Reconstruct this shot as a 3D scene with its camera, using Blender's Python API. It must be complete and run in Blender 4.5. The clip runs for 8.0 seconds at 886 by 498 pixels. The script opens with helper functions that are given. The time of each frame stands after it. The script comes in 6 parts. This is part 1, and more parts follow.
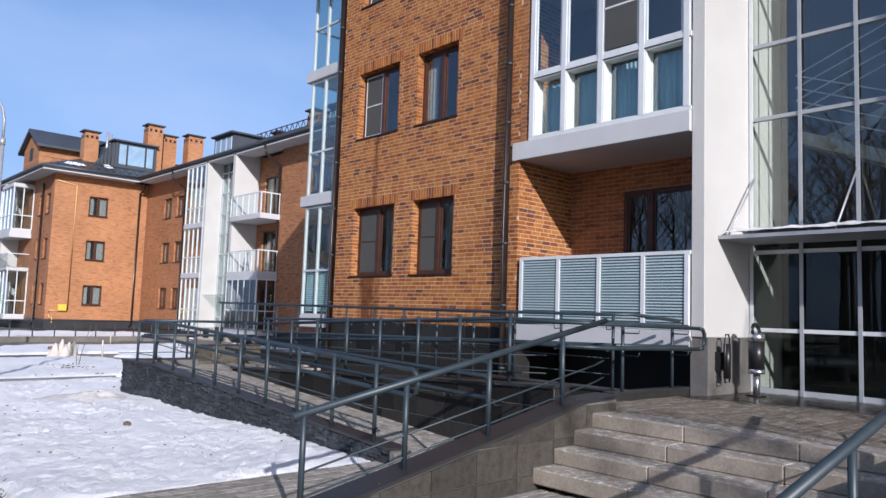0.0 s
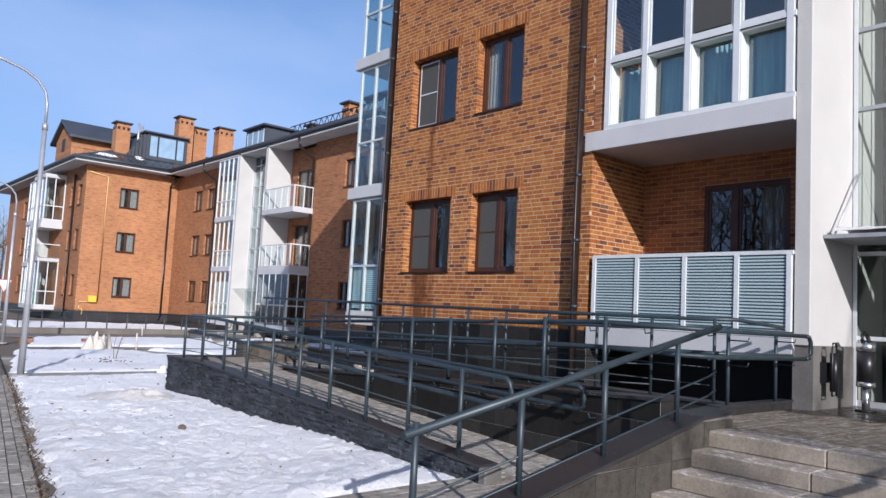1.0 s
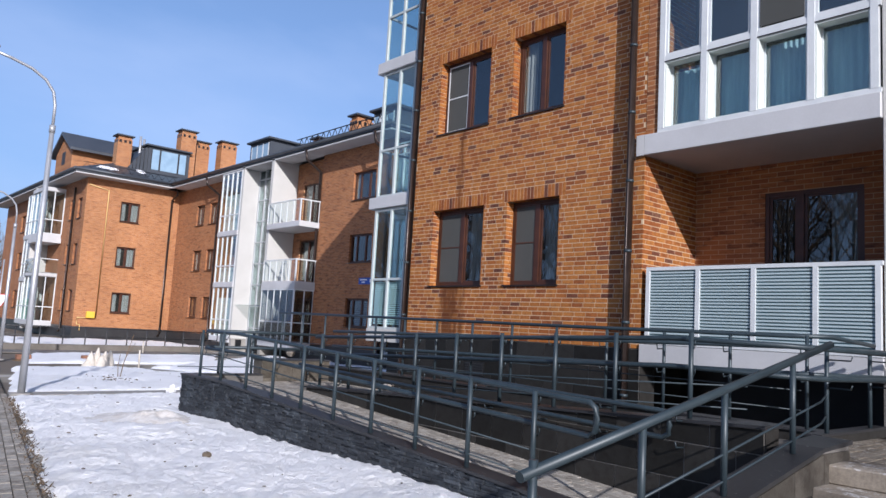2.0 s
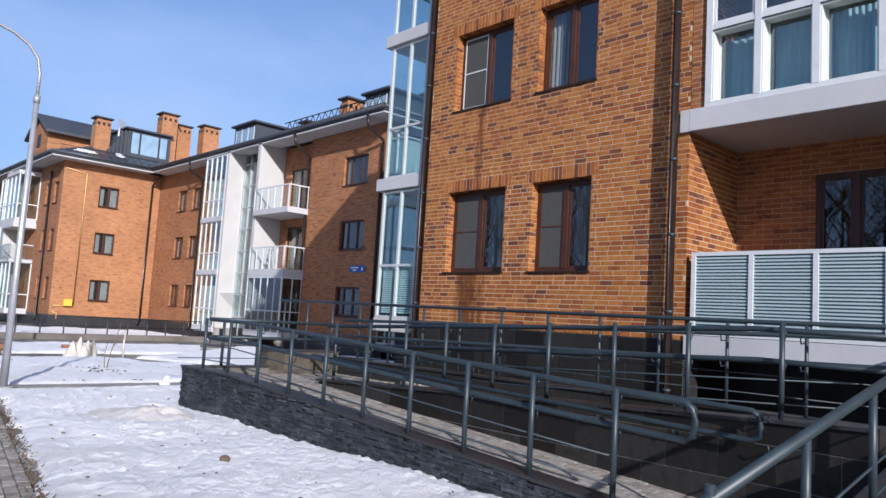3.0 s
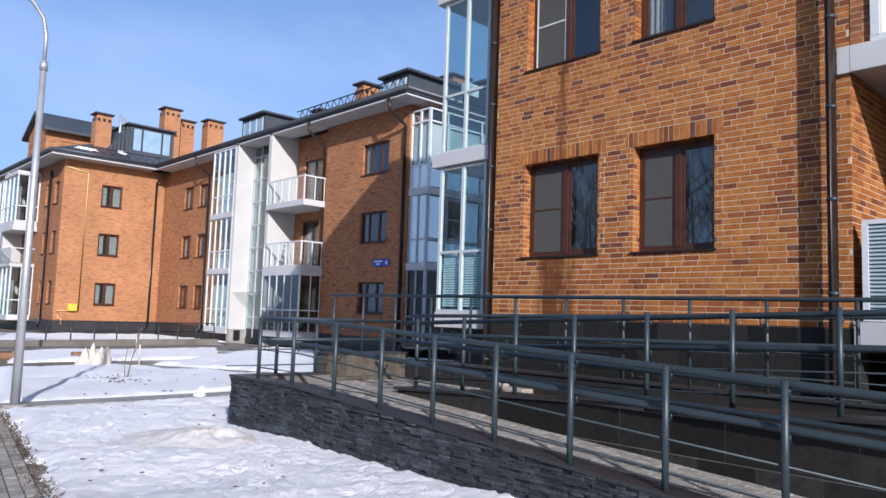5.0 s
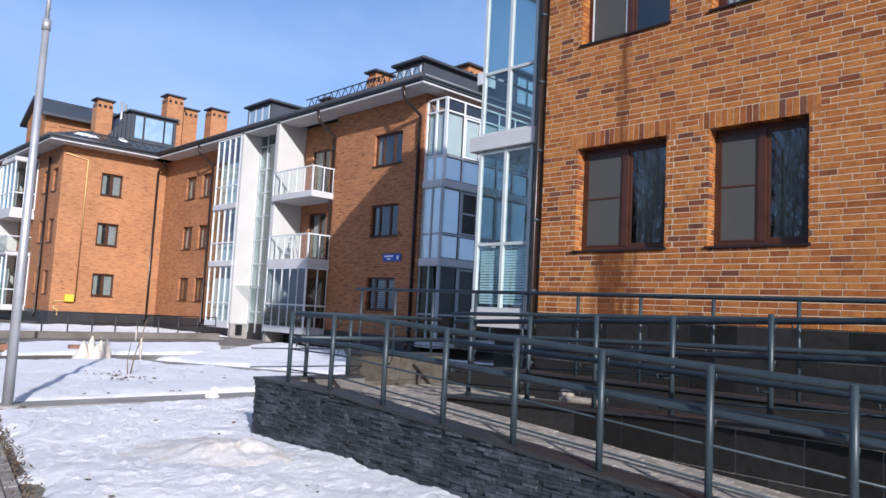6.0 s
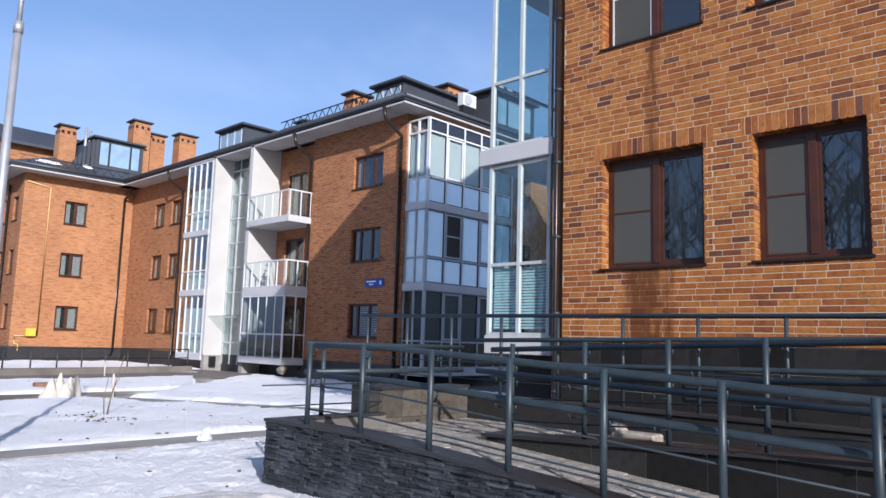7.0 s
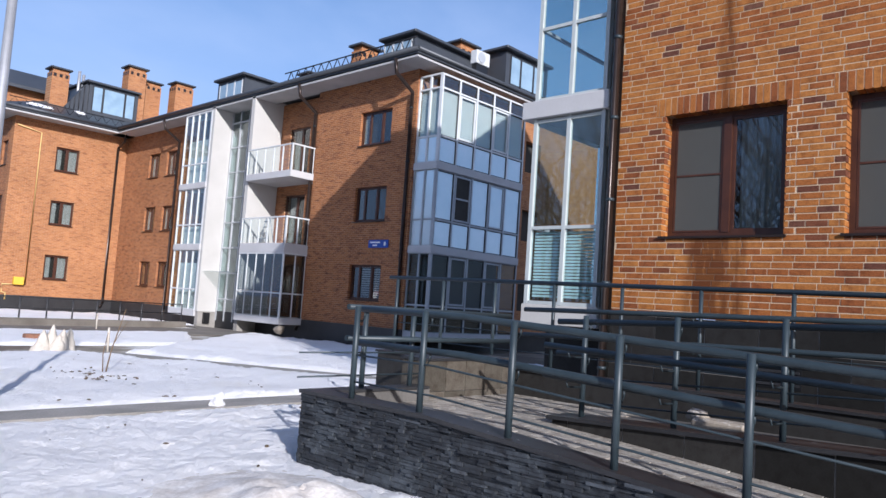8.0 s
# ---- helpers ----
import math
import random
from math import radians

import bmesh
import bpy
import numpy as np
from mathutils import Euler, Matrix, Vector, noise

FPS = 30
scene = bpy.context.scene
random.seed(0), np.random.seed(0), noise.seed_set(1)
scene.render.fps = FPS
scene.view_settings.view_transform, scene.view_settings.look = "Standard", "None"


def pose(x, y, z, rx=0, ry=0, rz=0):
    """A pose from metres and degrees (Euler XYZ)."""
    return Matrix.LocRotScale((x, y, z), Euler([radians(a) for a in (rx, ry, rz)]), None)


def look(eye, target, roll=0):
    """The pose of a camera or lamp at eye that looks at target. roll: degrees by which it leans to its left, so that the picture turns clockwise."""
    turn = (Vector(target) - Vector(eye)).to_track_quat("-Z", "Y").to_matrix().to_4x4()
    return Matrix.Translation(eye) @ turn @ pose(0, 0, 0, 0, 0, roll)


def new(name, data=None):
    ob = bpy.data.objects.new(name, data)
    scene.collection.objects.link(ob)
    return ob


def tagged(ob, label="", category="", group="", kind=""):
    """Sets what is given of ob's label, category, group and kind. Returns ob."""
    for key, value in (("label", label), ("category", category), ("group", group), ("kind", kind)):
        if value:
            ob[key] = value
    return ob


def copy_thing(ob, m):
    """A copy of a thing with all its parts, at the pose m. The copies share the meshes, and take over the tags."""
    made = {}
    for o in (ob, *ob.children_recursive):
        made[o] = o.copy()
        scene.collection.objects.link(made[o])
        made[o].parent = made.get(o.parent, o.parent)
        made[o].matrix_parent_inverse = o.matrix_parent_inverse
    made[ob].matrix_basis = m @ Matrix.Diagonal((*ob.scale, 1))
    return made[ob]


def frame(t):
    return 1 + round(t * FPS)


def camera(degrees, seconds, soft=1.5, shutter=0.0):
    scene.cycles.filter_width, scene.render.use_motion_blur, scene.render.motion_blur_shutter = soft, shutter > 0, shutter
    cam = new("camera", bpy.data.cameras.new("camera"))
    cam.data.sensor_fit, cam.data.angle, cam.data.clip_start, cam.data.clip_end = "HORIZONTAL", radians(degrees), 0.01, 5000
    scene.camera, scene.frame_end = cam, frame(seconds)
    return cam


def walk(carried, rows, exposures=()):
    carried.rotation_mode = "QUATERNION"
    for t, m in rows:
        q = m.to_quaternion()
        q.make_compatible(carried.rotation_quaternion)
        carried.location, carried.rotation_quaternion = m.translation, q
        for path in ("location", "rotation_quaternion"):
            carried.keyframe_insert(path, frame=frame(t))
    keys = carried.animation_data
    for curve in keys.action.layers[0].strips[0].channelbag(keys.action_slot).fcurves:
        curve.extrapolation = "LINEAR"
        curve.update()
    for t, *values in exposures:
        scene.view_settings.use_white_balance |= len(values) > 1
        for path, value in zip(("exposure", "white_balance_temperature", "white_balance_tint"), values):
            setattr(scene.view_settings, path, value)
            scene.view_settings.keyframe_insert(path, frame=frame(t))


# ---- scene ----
cam = camera(62.0, 8.0)
PATH = [
    (0, (-0.129, -0.128, 1.567), (1.222, 1.336, 1.746), 2.0),
    (0.5, (-0.122, 0.364, 1.609), (1.16, 1.892, 1.756), 4.2),
    (1, (-0.145, 0.943, 1.578), (1.165, 2.444, 1.747), 3.0),
    (1.5, (-0.139, 1.483, 1.501), (1.146, 3.003, 1.693), 1.7),
    (1.7, (-0.101, 1.703, 1.507), (1.19, 3.216, 1.715), 2.5),
    (3, (0.036, 3.17, 1.448), (1.395, 4.624, 1.644), 3.5),
    (3.5, (0.107, 3.691, 1.455), (1.462, 5.157, 1.576), 2.4),
    (4, (0.214, 4.293, 1.45), (1.513, 5.811, 1.543), 3.5),
    (4.5, (0.319, 4.836, 1.421), (1.667, 6.311, 1.514), 3.5),
    (4.7, (0.359, 5.043, 1.399), (1.702, 6.519, 1.535), 2.4),
    (5.8, (0.677, 6.452, 1.322), (2.094, 7.844, 1.558), 2.5),
    (6, (0.747, 6.691, 1.338), (2.116, 8.137, 1.517), 3.0),
    (6.5, (0.865, 7.241, 1.353), (2.257, 8.65, 1.628), 4.0),
    (7, (0.89, 7.78, 1.334), (2.316, 9.161, 1.585), 1.7),
    (7.5, (1.006, 8.327, 1.347), (2.38, 9.768, 1.538), 4.3),
    (8, (1.099, 8.876, 1.327), (2.554, 10.239, 1.485), 3.9),
]
walk(cam, [(t, look(eye, target, roll)) for t, eye, target, roll in PATH], [(0.0, 0.22, 5870, 15), (3.5, 0.25, 5870, 15), (6.5, 0.36, 5870, 15), (8.0, 0.31, 5870, 15)])

# ---- world, sun, exposure ----
SUN_AZ, SUN_EL = 25.0, 21.5
world = bpy.data.worlds.new("sky")
scene.world = world
world.use_nodes = True
wn = world.node_tree.nodes
sky = wn.new("ShaderNodeTexSky")
sky.sky_type = "NISHITA"
sky.sun_disc = False
sky.sun_elevation = radians(SUN_EL)
sky.sun_rotation = radians(180 + SUN_AZ)
sky.air_density, sky.dust_density, sky.ozone_density = 1.0, 1.6, 2.4
wn["Background"].inputs["Strength"].default_value = 0.128
# thin winter haze and faint high cloud over the clear sky
wl = world.node_tree.links
haze, wisp, wisp_map, wisp_ramp, veil = wn.new("ShaderNodeMix"), wn.new("ShaderNodeTexNoise"), wn.new("ShaderNodeMapping"), wn.new("ShaderNodeValToRGB"), wn.new("ShaderNodeMix")
haze.data_type = veil.data_type = "RGBA"
haze.inputs[7].default_value = (1.8, 2.85, 5.2, 1)
wisp_map.inputs["Scale"].default_value, wisp_map.inputs["Rotation"].default_value = (1.2, 3.2, 4.0), (0.3, 0.5, 0.4)
wisp.inputs["Scale"].default_value, wisp.inputs["Detail"].default_value = 1.6, 7
wisp_ramp.color_ramp.elements[0].position, wisp_ramp.color_ramp.elements[1].position = 0.46, 0.85
wisp_ramp.color_ramp.elements[1].color = (0.4, 0.4, 0.4, 1)
veil.inputs[7].default_value = (4.2, 5.0, 6.6, 1)
wl.new(wn.new("ShaderNodeTexCoord").outputs["Generated"], wisp_map.inputs[0]), wl.new(wisp_map.outputs[0], wisp.inputs["Vector"]), wl.new(wisp.outputs["Fac"], wisp_ramp.inputs[0])
rise, thin = wn.new("ShaderNodeSeparateXYZ"), wn.new("ShaderNodeMapRange")
thin.inputs["From Min"].default_value, thin.inputs["From Max"].default_value = 0.1, 0.65
thin.inputs["To Min"].default_value, thin.inputs["To Max"].default_value = 0.62, 0.0
wl.new(wn.new("ShaderNodeTexCoord").outputs["Generated"], rise.inputs[0]), wl.new(rise.outputs[2], thin.inputs["Value"]), wl.new(thin.outputs[0], haze.inputs[0])
wl.new(sky.outputs[0], haze.inputs[6]), wl.new(haze.outputs[2], veil.inputs[6]), wl.new(wisp_ramp.outputs[0], veil.inputs[0])
wl.new(veil.outputs[2], wn["Background"].inputs["Color"])
sun = new("sun", bpy.data.lights.new("sun", "SUN"))
sun.data.energy, sun.data.angle, sun.data.color = 4.85, radians(0.55), (1.0, 0.94, 0.85)
sun.matrix_world = look((0, 0, 30), (math.sin(radians(SUN_AZ)), math.cos(radians(SUN_AZ)), 30 - math.tan(radians(SUN_EL))))

# ---- materials ----
def mat(name):
    m = bpy.data.materials.new(name)
    m.use_nodes = True
    n, l = m.node_tree.nodes, m.node_tree.links
    return m, n, l, n["Principled BSDF"]


def ramp(n, l, src, stops):
    r = n.new("ShaderNodeValToRGB")
    e = r.color_ramp.elements
    while len(e) < len(stops):
        e.new(0.5)
    for el, (p, c) in zip(e, stops):
        el.position, el.color = p, (*c, 1)
    l.new(src, r.inputs[0])
    return r


def coords(n, l, scale=(1, 1, 1), turn=(0, 0, 0)):
    c, m = n.new("ShaderNodeTexCoord"), n.new("ShaderNodeMapping")
    m.inputs["Scale"].default_value = scale
    m.inputs["Rotation"].default_value = [radians(a) for a in turn]
    l.new(c.outputs["Object"], m.inputs["Vector"])
    return m.outputs[0]


def noise_of(n, l, vec, scale, detail=6, rough=0.6):
    t = n.new("ShaderNodeTexNoise")
    t.inputs["Scale"].default_value, t.inputs["Detail"].default_value, t.inputs["Roughness"].default_value = scale, detail, rough
    l.new(vec, t.inputs["Vector"])
    return t.outputs["Fac"]


def bump_of(n, l, b, height, strength, dist=0.01):
    k = n.new("ShaderNodeBump")
    k.inputs["Strength"].default_value, k.inputs["Distance"].default_value = strength, dist
    l.new(height, k.inputs["Height"])
    l.new(k.outputs[0], b.inputs["Normal"])


def mixc(n, l, fac, a, b, mode="MIX"):
    x = n.new("ShaderNodeMix")
    x.data_type, x.blend_type = "RGBA", mode
    for s, v in ((x.inputs[0], fac), (x.inputs[6], a), (x.inputs[7], b)):
        if hasattr(v, "is_linked"):
            l.new(v, s)
        elif isinstance(v, tuple):
            s.default_value = (*v, 1)
        else:
            s.default_value = v
    return x.outputs[2]


def surface(name, dark, light, rough=0.7, metal=0.0, big=0.8, fine=40, bump=0.15, spread=(0.3, 0.7), stretch=(1, 1, 1), frost=False, streak=False):
    """A plain stuff with stains at a large scale and grain at a fine one."""
    m, n, l, b = mat(name)
    v = coords(n, l, stretch)
    r1 = ramp(n, l, noise_of(n, l, v, big), [(spread[0], dark), (spread[1], light)])
    f = noise_of(n, l, v, fine, 4)
    r2 = ramp(n, l, f, [(0.3, (0.82, 0.82, 0.82)), (0.7, (1.1, 1.1, 1.1))] if bump > 0.06 else [(0.3, (0.97, 0.97, 0.97)), (0.7, (1.02, 1.02, 1.02))])
    c = mixc(n, l, 1.0, r1.outputs[0], r2.outputs[0], "MULTIPLY")
    if frost:
        c = rime(n, l, c, frost)
    if streak:
        c = rust(n, l, c)
    l.new(c, b.inputs["Base Color"])
    b.inputs["Roughness"].default_value, b.inputs["Metallic"].default_value = rough, metal
    bump_of(n, l, b, f, bump)
    return m


def rime(n, l, c, low=0.56):
    """Thin crusts of frost and de-icing salt on what faces up."""
    g = n.new("ShaderNodeNewGeometry")
    sep = n.new("ShaderNodeSeparateXYZ")
    l.new(g.outputs["Normal"], sep.inputs[0])
    mp = n.new("ShaderNodeMapping")
    mp.inputs["Scale"].default_value = (14, 8, 14)
    l.new(g.outputs["Position"], mp.inputs[0])
    a = ramp(n, l, noise_of(n, l, mp.outputs[0], 1.6, 9, 0.72), [(low, (0, 0, 0)), (low + 0.1, (0.8, 0.8, 0.8))])
    k = n.new("ShaderNodeMath")
    k.operation = "MULTIPLY"
    up = ramp(n, l, sep.outputs[2], [(0.5, (0, 0, 0)), (0.8, (1, 1, 1))])
    l.new(a.outputs[0], k.inputs[0]), l.new(up.outputs[0], k.inputs[1])
    return mixc(n, l, k.outputs[0], c, (0.7, 0.69, 0.68))


def rust(n, l, c):
    """Brown water stains that run down below the window sills of one bay."""
    sep = n.new("ShaderNodeSeparateXYZ")
    pos = n.new("ShaderNodeNewGeometry").outputs["Position"]
    l.new(pos, sep.inputs[0])

    def m(op, a, b):
        k = n.new("ShaderNodeMath")
        k.operation = op
        for s, v in zip(k.inputs, (a, b)):
            if isinstance(v, (int, float)):
                s.default_value = v
            else:
                l.new(v, s)
        return k.outputs[0]
    mp = n.new("ShaderNodeMapping")
    mp.inputs["Scale"].default_value = (3, 13, 2.6)
    l.new(pos, mp.inputs[0])
    w = noise_of(n, l, mp.outputs[0], 1.0, 5)
    total = None
    for yc, half, z0, z1, amount in ((12.38, 0.34, 1.3, 2.36, 1.9), (12.05, 0.12, 1.3, 2.36, 0.9), (12.25, 0.14, 3.8, 5.36, 0.8)):
        d = m("DIVIDE", m("ABSOLUTE", m("SUBTRACT", sep.outputs[1], yc), 0), half)
        side = m("MAXIMUM", m("SUBTRACT", 1.0, d), 0.0)
        up = m("MULTIPLY", m("GREATER_THAN", sep.outputs[2], z0), m("LESS_THAN", sep.outputs[2], z1))
        v = m("MULTIPLY", m("MULTIPLY", side, up), amount)
        total = v if total is None else m("MAXIMUM", total, v)
    f = m("MINIMUM", m("MULTIPLY", m("MULTIPLY", total, m("MAXIMUM", m("SUBTRACT", w, 0.22), 0.03)), 2.9), 0.85)
    return mixc(n, l, f, c, (0.1, 0.03, 0.007))


def piece(name, stops, rough, island, fine=60, bump=0.3, streak=False, frost=False, bloom=False):
    """Bricks, tiles, pavers: each piece takes its own tone."""
    m, n, l, b = mat(name)
    v = n.new("ShaderNodeNewGeometry").outputs["Position"]
    if island:
        rnd = n.new("ShaderNodeNewGeometry").outputs["Random Per Island"]
    else:
        rnd = n.new("ShaderNodeObjectInfo").outputs["Random"]
    r1 = ramp(n, l, rnd, stops)
    r1.color_ramp.interpolation = "LINEAR"
    f = noise_of(n, l, v, fine, 4)
    r2 = ramp(n, l, f, [(0.25, (0.7, 0.7, 0.7)), (0.75, (1.2, 1.2, 1.2))])
    s = noise_of(n, l, v, 13, 4)
    r3 = ramp(n, l, s, [(0.3, (0.68, 0.62, 0.6)), (0.5, (1.0, 1.0, 1.0)), (0.7, (1.14, 1.16, 1.16))])
    c = mixc(n, l, 1.0, r1.outputs[0], r2.outputs[0], "MULTIPLY")
    c = mixc(n, l, 1.0, c, r3.outputs[0], "MULTIPLY")
    if streak:
        c = rust(n, l, c)
    if bloom:
        c = mixc(n, l, ramp(n, l, noise_of(n, l, n.new("ShaderNodeNewGeometry").outputs["Position"], 3.2, 8, 0.7), [(0.5, (0, 0, 0)), (0.72, (0.6, 0.6, 0.6))]).outputs[0], c, (0.115, 0.135, 0.155))
    b.inputs["Roughness"].default_value = rough
    if frost:
        c = rime(n, l, c)
        pos, sep = n.new("ShaderNodeNewGeometry").outputs["Position"], n.new("ShaderNodeSeparateXYZ")
        l.new(pos, sep.inputs[0])
        k = n.new("ShaderNodeMath")
        k.operation = "MULTIPLY_ADD"
        k.inputs[1].default_value = 2.4
        l.new(noise_of(n, l, pos, 0.9, 5), k.inputs[0]), l.new(sep.outputs[0], k.inputs[2])
        wet = n.new("ShaderNodeMapRange")
        wet.inputs["From Min"].default_value, wet.inputs["From Max"].default_value = 10.15, 10.4
        l.new(k.outputs[0], wet.inputs["Value"])
        c = mixc(n, l, wet.outputs[0], c, (0.035, 0.03, 0.024))
        r = ramp(n, l, wet.outputs[0], [(0.0, (rough, rough, rough)), (1.0, (0.22, 0.22, 0.22))])
        l.new(r.outputs[0], b.inputs["Roughness"])
    l.new(c, b.inputs["Base Color"])
    b.inputs["Specular IOR Level"].default_value = 0.25
    bump_of(n, l, b, f, bump, 0.006)
    return m


BRICK = [(0.0, (0.325, 0.12, 0.03)), (0.3, (0.395, 0.158, 0.04)), (0.6, (0.315, 0.106, 0.027)), (0.86, (0.245, 0.077, 0.023)), (0.93, (0.175, 0.058, 0.026)), (0.97, (0.115, 0.043, 0.027)), (1.0, (0.16, 0.07, 0.042))]
M_BRICK = piece("clinker brick", BRICK, 0.75, False, streak=True)
M_BRICKS = piece("clinker bricks", BRICK, 0.75, True, streak=True)
M_MORTAR = surface("pale mortar", (0.5, 0.37, 0.24), (0.62, 0.48, 0.34), 0.95, fine=120, bump=0.4, streak=True)
TILE = [(0.0, (0.011, 0.0105, 0.0095)), (0.5, (0.018, 0.0172, 0.016)), (1.0, (0.03, 0.0285, 0.0265))]
M_TILE = piece("dark granite tile", TILE, 0.5, False, 90, 0.1)
M_TILES = piece("dark granite tiles", TILE, 0.5, True, 90, 0.1)
SLATE = [(0.0, (0.022, 0.025, 0.03)), (0.5, (0.031, 0.035, 0.041)), (0.9, (0.043, 0.048, 0.056)), (1.0, (0.062, 0.069, 0.08))]
M_SLATE = piece("split slate", SLATE, 0.55, False, 30, 0.8, bloom=True)
M_SLATES = piece("split slates", SLATE, 0.55, True, 30, 0.8, bloom=True)
PAVER = [(0.0, (0.23, 0.21, 0.18)), (0.5, (0.3, 0.275, 0.24)), (1.0, (0.37, 0.34, 0.3))]
M_PAVER = piece("grey paver", PAVER, 0.85, False)
M_PAVERS = piece("grey pavers", PAVER, 0.85, True)
WETPAVER = [(0.0, (0.12, 0.1, 0.078)), (0.5, (0.165, 0.14, 0.11)), (1.0, (0.215, 0.186, 0.15))]
M_RPAVER = piece("frosted paver", WETPAVER, 0.8, False, frost=True)
M_RPAVERS = piece("frosted pavers", WETPAVER, 0.8, True, frost=True)
M_JOINT = surface("dirty joint sand", (0.06, 0.055, 0.05), (0.12, 0.11, 0.1), 0.95)
M_STEP = surface("cast concrete step", (0.2, 0.17, 0.135), (0.36, 0.31, 0.25), 0.8, big=2.5, bump=0.4, frost=0.52)
M_PLINTH = surface("grey granite plinth", (0.09, 0.085, 0.078), (0.17, 0.16, 0.15), 0.6, big=2.0, bump=0.15)
M_CONC = surface("grey concrete", (0.22, 0.21, 0.19), (0.34, 0.32, 0.3), 0.9, big=1.5, bump=0.4)
M_CAP = surface("dark metal capping", (0.028, 0.028, 0.031), (0.05, 0.05, 0.053), 0.45, 0.3, bump=0.07, frost=0.63)
M_RAIL = surface("blue-grey painted steel", (0.022, 0.034, 0.042), (0.034, 0.05, 0.06), 0.45, 0.1, big=6, bump=0.03)
M_WHITE = surface("white render", (0.46, 0.45, 0.43), (0.53, 0.52, 0.5), 0.85, big=0.6, fine=150, bump=0.25)
M_SLAB = surface("pale grey cladding", (0.43, 0.43, 0.44), (0.52, 0.52, 0.53), 0.55, big=0.7, bump=0.05)
M_FRAME = surface("white plastic frame", (0.54, 0.56, 0.57), (0.63, 0.65, 0.66), 0.35, big=3, bump=0.0)
M_GREYFR = surface("grey aluminium frame", (0.42, 0.44, 0.46), (0.52, 0.54, 0.56), 0.4, 0.3, big=3, bump=0.0)
M_BROWN = surface("brown window frame", (0.04, 0.014, 0.008), (0.075, 0.026, 0.013), 0.4, big=4, bump=0.05)
M_PIPE = surface("brown metal pipe", (0.03, 0.021, 0.018), (0.05, 0.036, 0.032), 0.28, 0.5, big=4, bump=0.02)
M_ROOF = surface("anthracite sheet roof", (0.05, 0.056, 0.066), (0.075, 0.082, 0.095), 0.45, 0.3, big=0.5, bump=0.05)
M_SOFFIT = surface("pale soffit", (0.36, 0.36, 0.37), (0.46, 0.46, 0.47), 0.8, big=0.8, bump=0.05)
# near-black colour stands in for the shade of rooms behind glass
M_DARK = surface("painted room shade", (0.035, 0.033, 0.03), (0.06, 0.056, 0.05), 0.9, bump=0.0)
M_CURTAIN = surface("pale curtain", (0.45, 0.45, 0.44), (0.6, 0.6, 0.58), 0.9, big=3, stretch=(6, 6, 0.4), bump=0.2)
M_GREYFRAME = surface("grey bay frame", (0.3, 0.32, 0.34), (0.38, 0.4, 0.42), 0.4, 0.2, big=3, bump=0.0)
M_BAYFRAME = surface("pale grey-green bay frame", (0.4, 0.44, 0.44), (0.48, 0.52, 0.52), 0.4, big=3, bump=0.0)
M_GASKET = surface("black glazing gasket", (0.02, 0.02, 0.022), (0.035, 0.035, 0.037), 0.6, bump=0.0)
M_TEALCLOTH = surface("pale teal curtain", (0.2, 0.31, 0.37), (0.34, 0.47, 0.52), 0.85, big=2, stretch=(6, 6, 0.4), bump=0.2)
M_REVEALWHITE = surface("greenish white panel", (0.56, 0.6, 0.57), (0.64, 0.68, 0.65), 0.5, big=2, bump=0.0)
M_BLIND = surface("pale teal blind", (0.42, 0.56, 0.58), (0.5, 0.64, 0.66), 0.5, bump=0.0)
M_LOUVRE = surface("teal louvre slat", (0.36, 0.44, 0.46), (0.43, 0.51, 0.53), 0.45, bump=0.0)
M_PANEL = surface("blue-green panel", (0.09, 0.16, 0.18), (0.12, 0.2, 0.22), 0.5, bump=0.0)
M_GALV = surface("galvanised steel", (0.36, 0.37, 0.39), (0.46, 0.47, 0.5), 0.45, 0.5, big=4, bump=0.03)
M_YELLOW = surface("yellow paint", (0.6, 0.38, 0.03), (0.72, 0.47, 0.05), 0.5, bump=0.02)
M_BLUE = surface("blue enamel sign", (0.01, 0.05, 0.3), (0.015, 0.07, 0.38), 0.3, bump=0.0)
M_LETTER = surface("white sign paint", (0.75, 0.75, 0.75), (0.8, 0.8, 0.8), 0.5, bump=0.0)
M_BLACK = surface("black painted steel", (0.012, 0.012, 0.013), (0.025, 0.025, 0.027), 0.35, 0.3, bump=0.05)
M_CHROME = surface("worn chrome", (0.55, 0.55, 0.56), (0.68, 0.68, 0.69), 0.22, 0.9, big=8, bump=0.03)
M_SACK = surface("pale sacking", (0.42, 0.38, 0.33), (0.62, 0.57, 0.5), 0.95, big=4, fine=60, bump=0.6)
M_BARK = surface("grey bark", (0.07, 0.055, 0.04), (0.15, 0.12, 0.09), 0.9, big=5, bump=0.8)
M_TWIG = surface("brown twig", (0.1, 0.065, 0.035), (0.18, 0.12, 0.07), 0.9, bump=0.3)
M_FILM = surface("blue-grey glazing film", (0.2, 0.3, 0.4), (0.28, 0.39, 0.5), 0.12, big=1.5, bump=0.0)
M_DIRTSNOW = surface("dirty snow", (0.52, 0.47, 0.42), (0.78, 0.76, 0.74), 0.9, big=5, fine=30, bump=0.6)
M_EARTH = surface("thawed earth", (0.06, 0.045, 0.03), (0.14, 0.1, 0.065), 0.95, big=3, bump=0.8)
M_WET = surface("wet worn concrete", (0.12, 0.105, 0.09), (0.21, 0.19, 0.165), 0.7, big=0.9, bump=0.3)
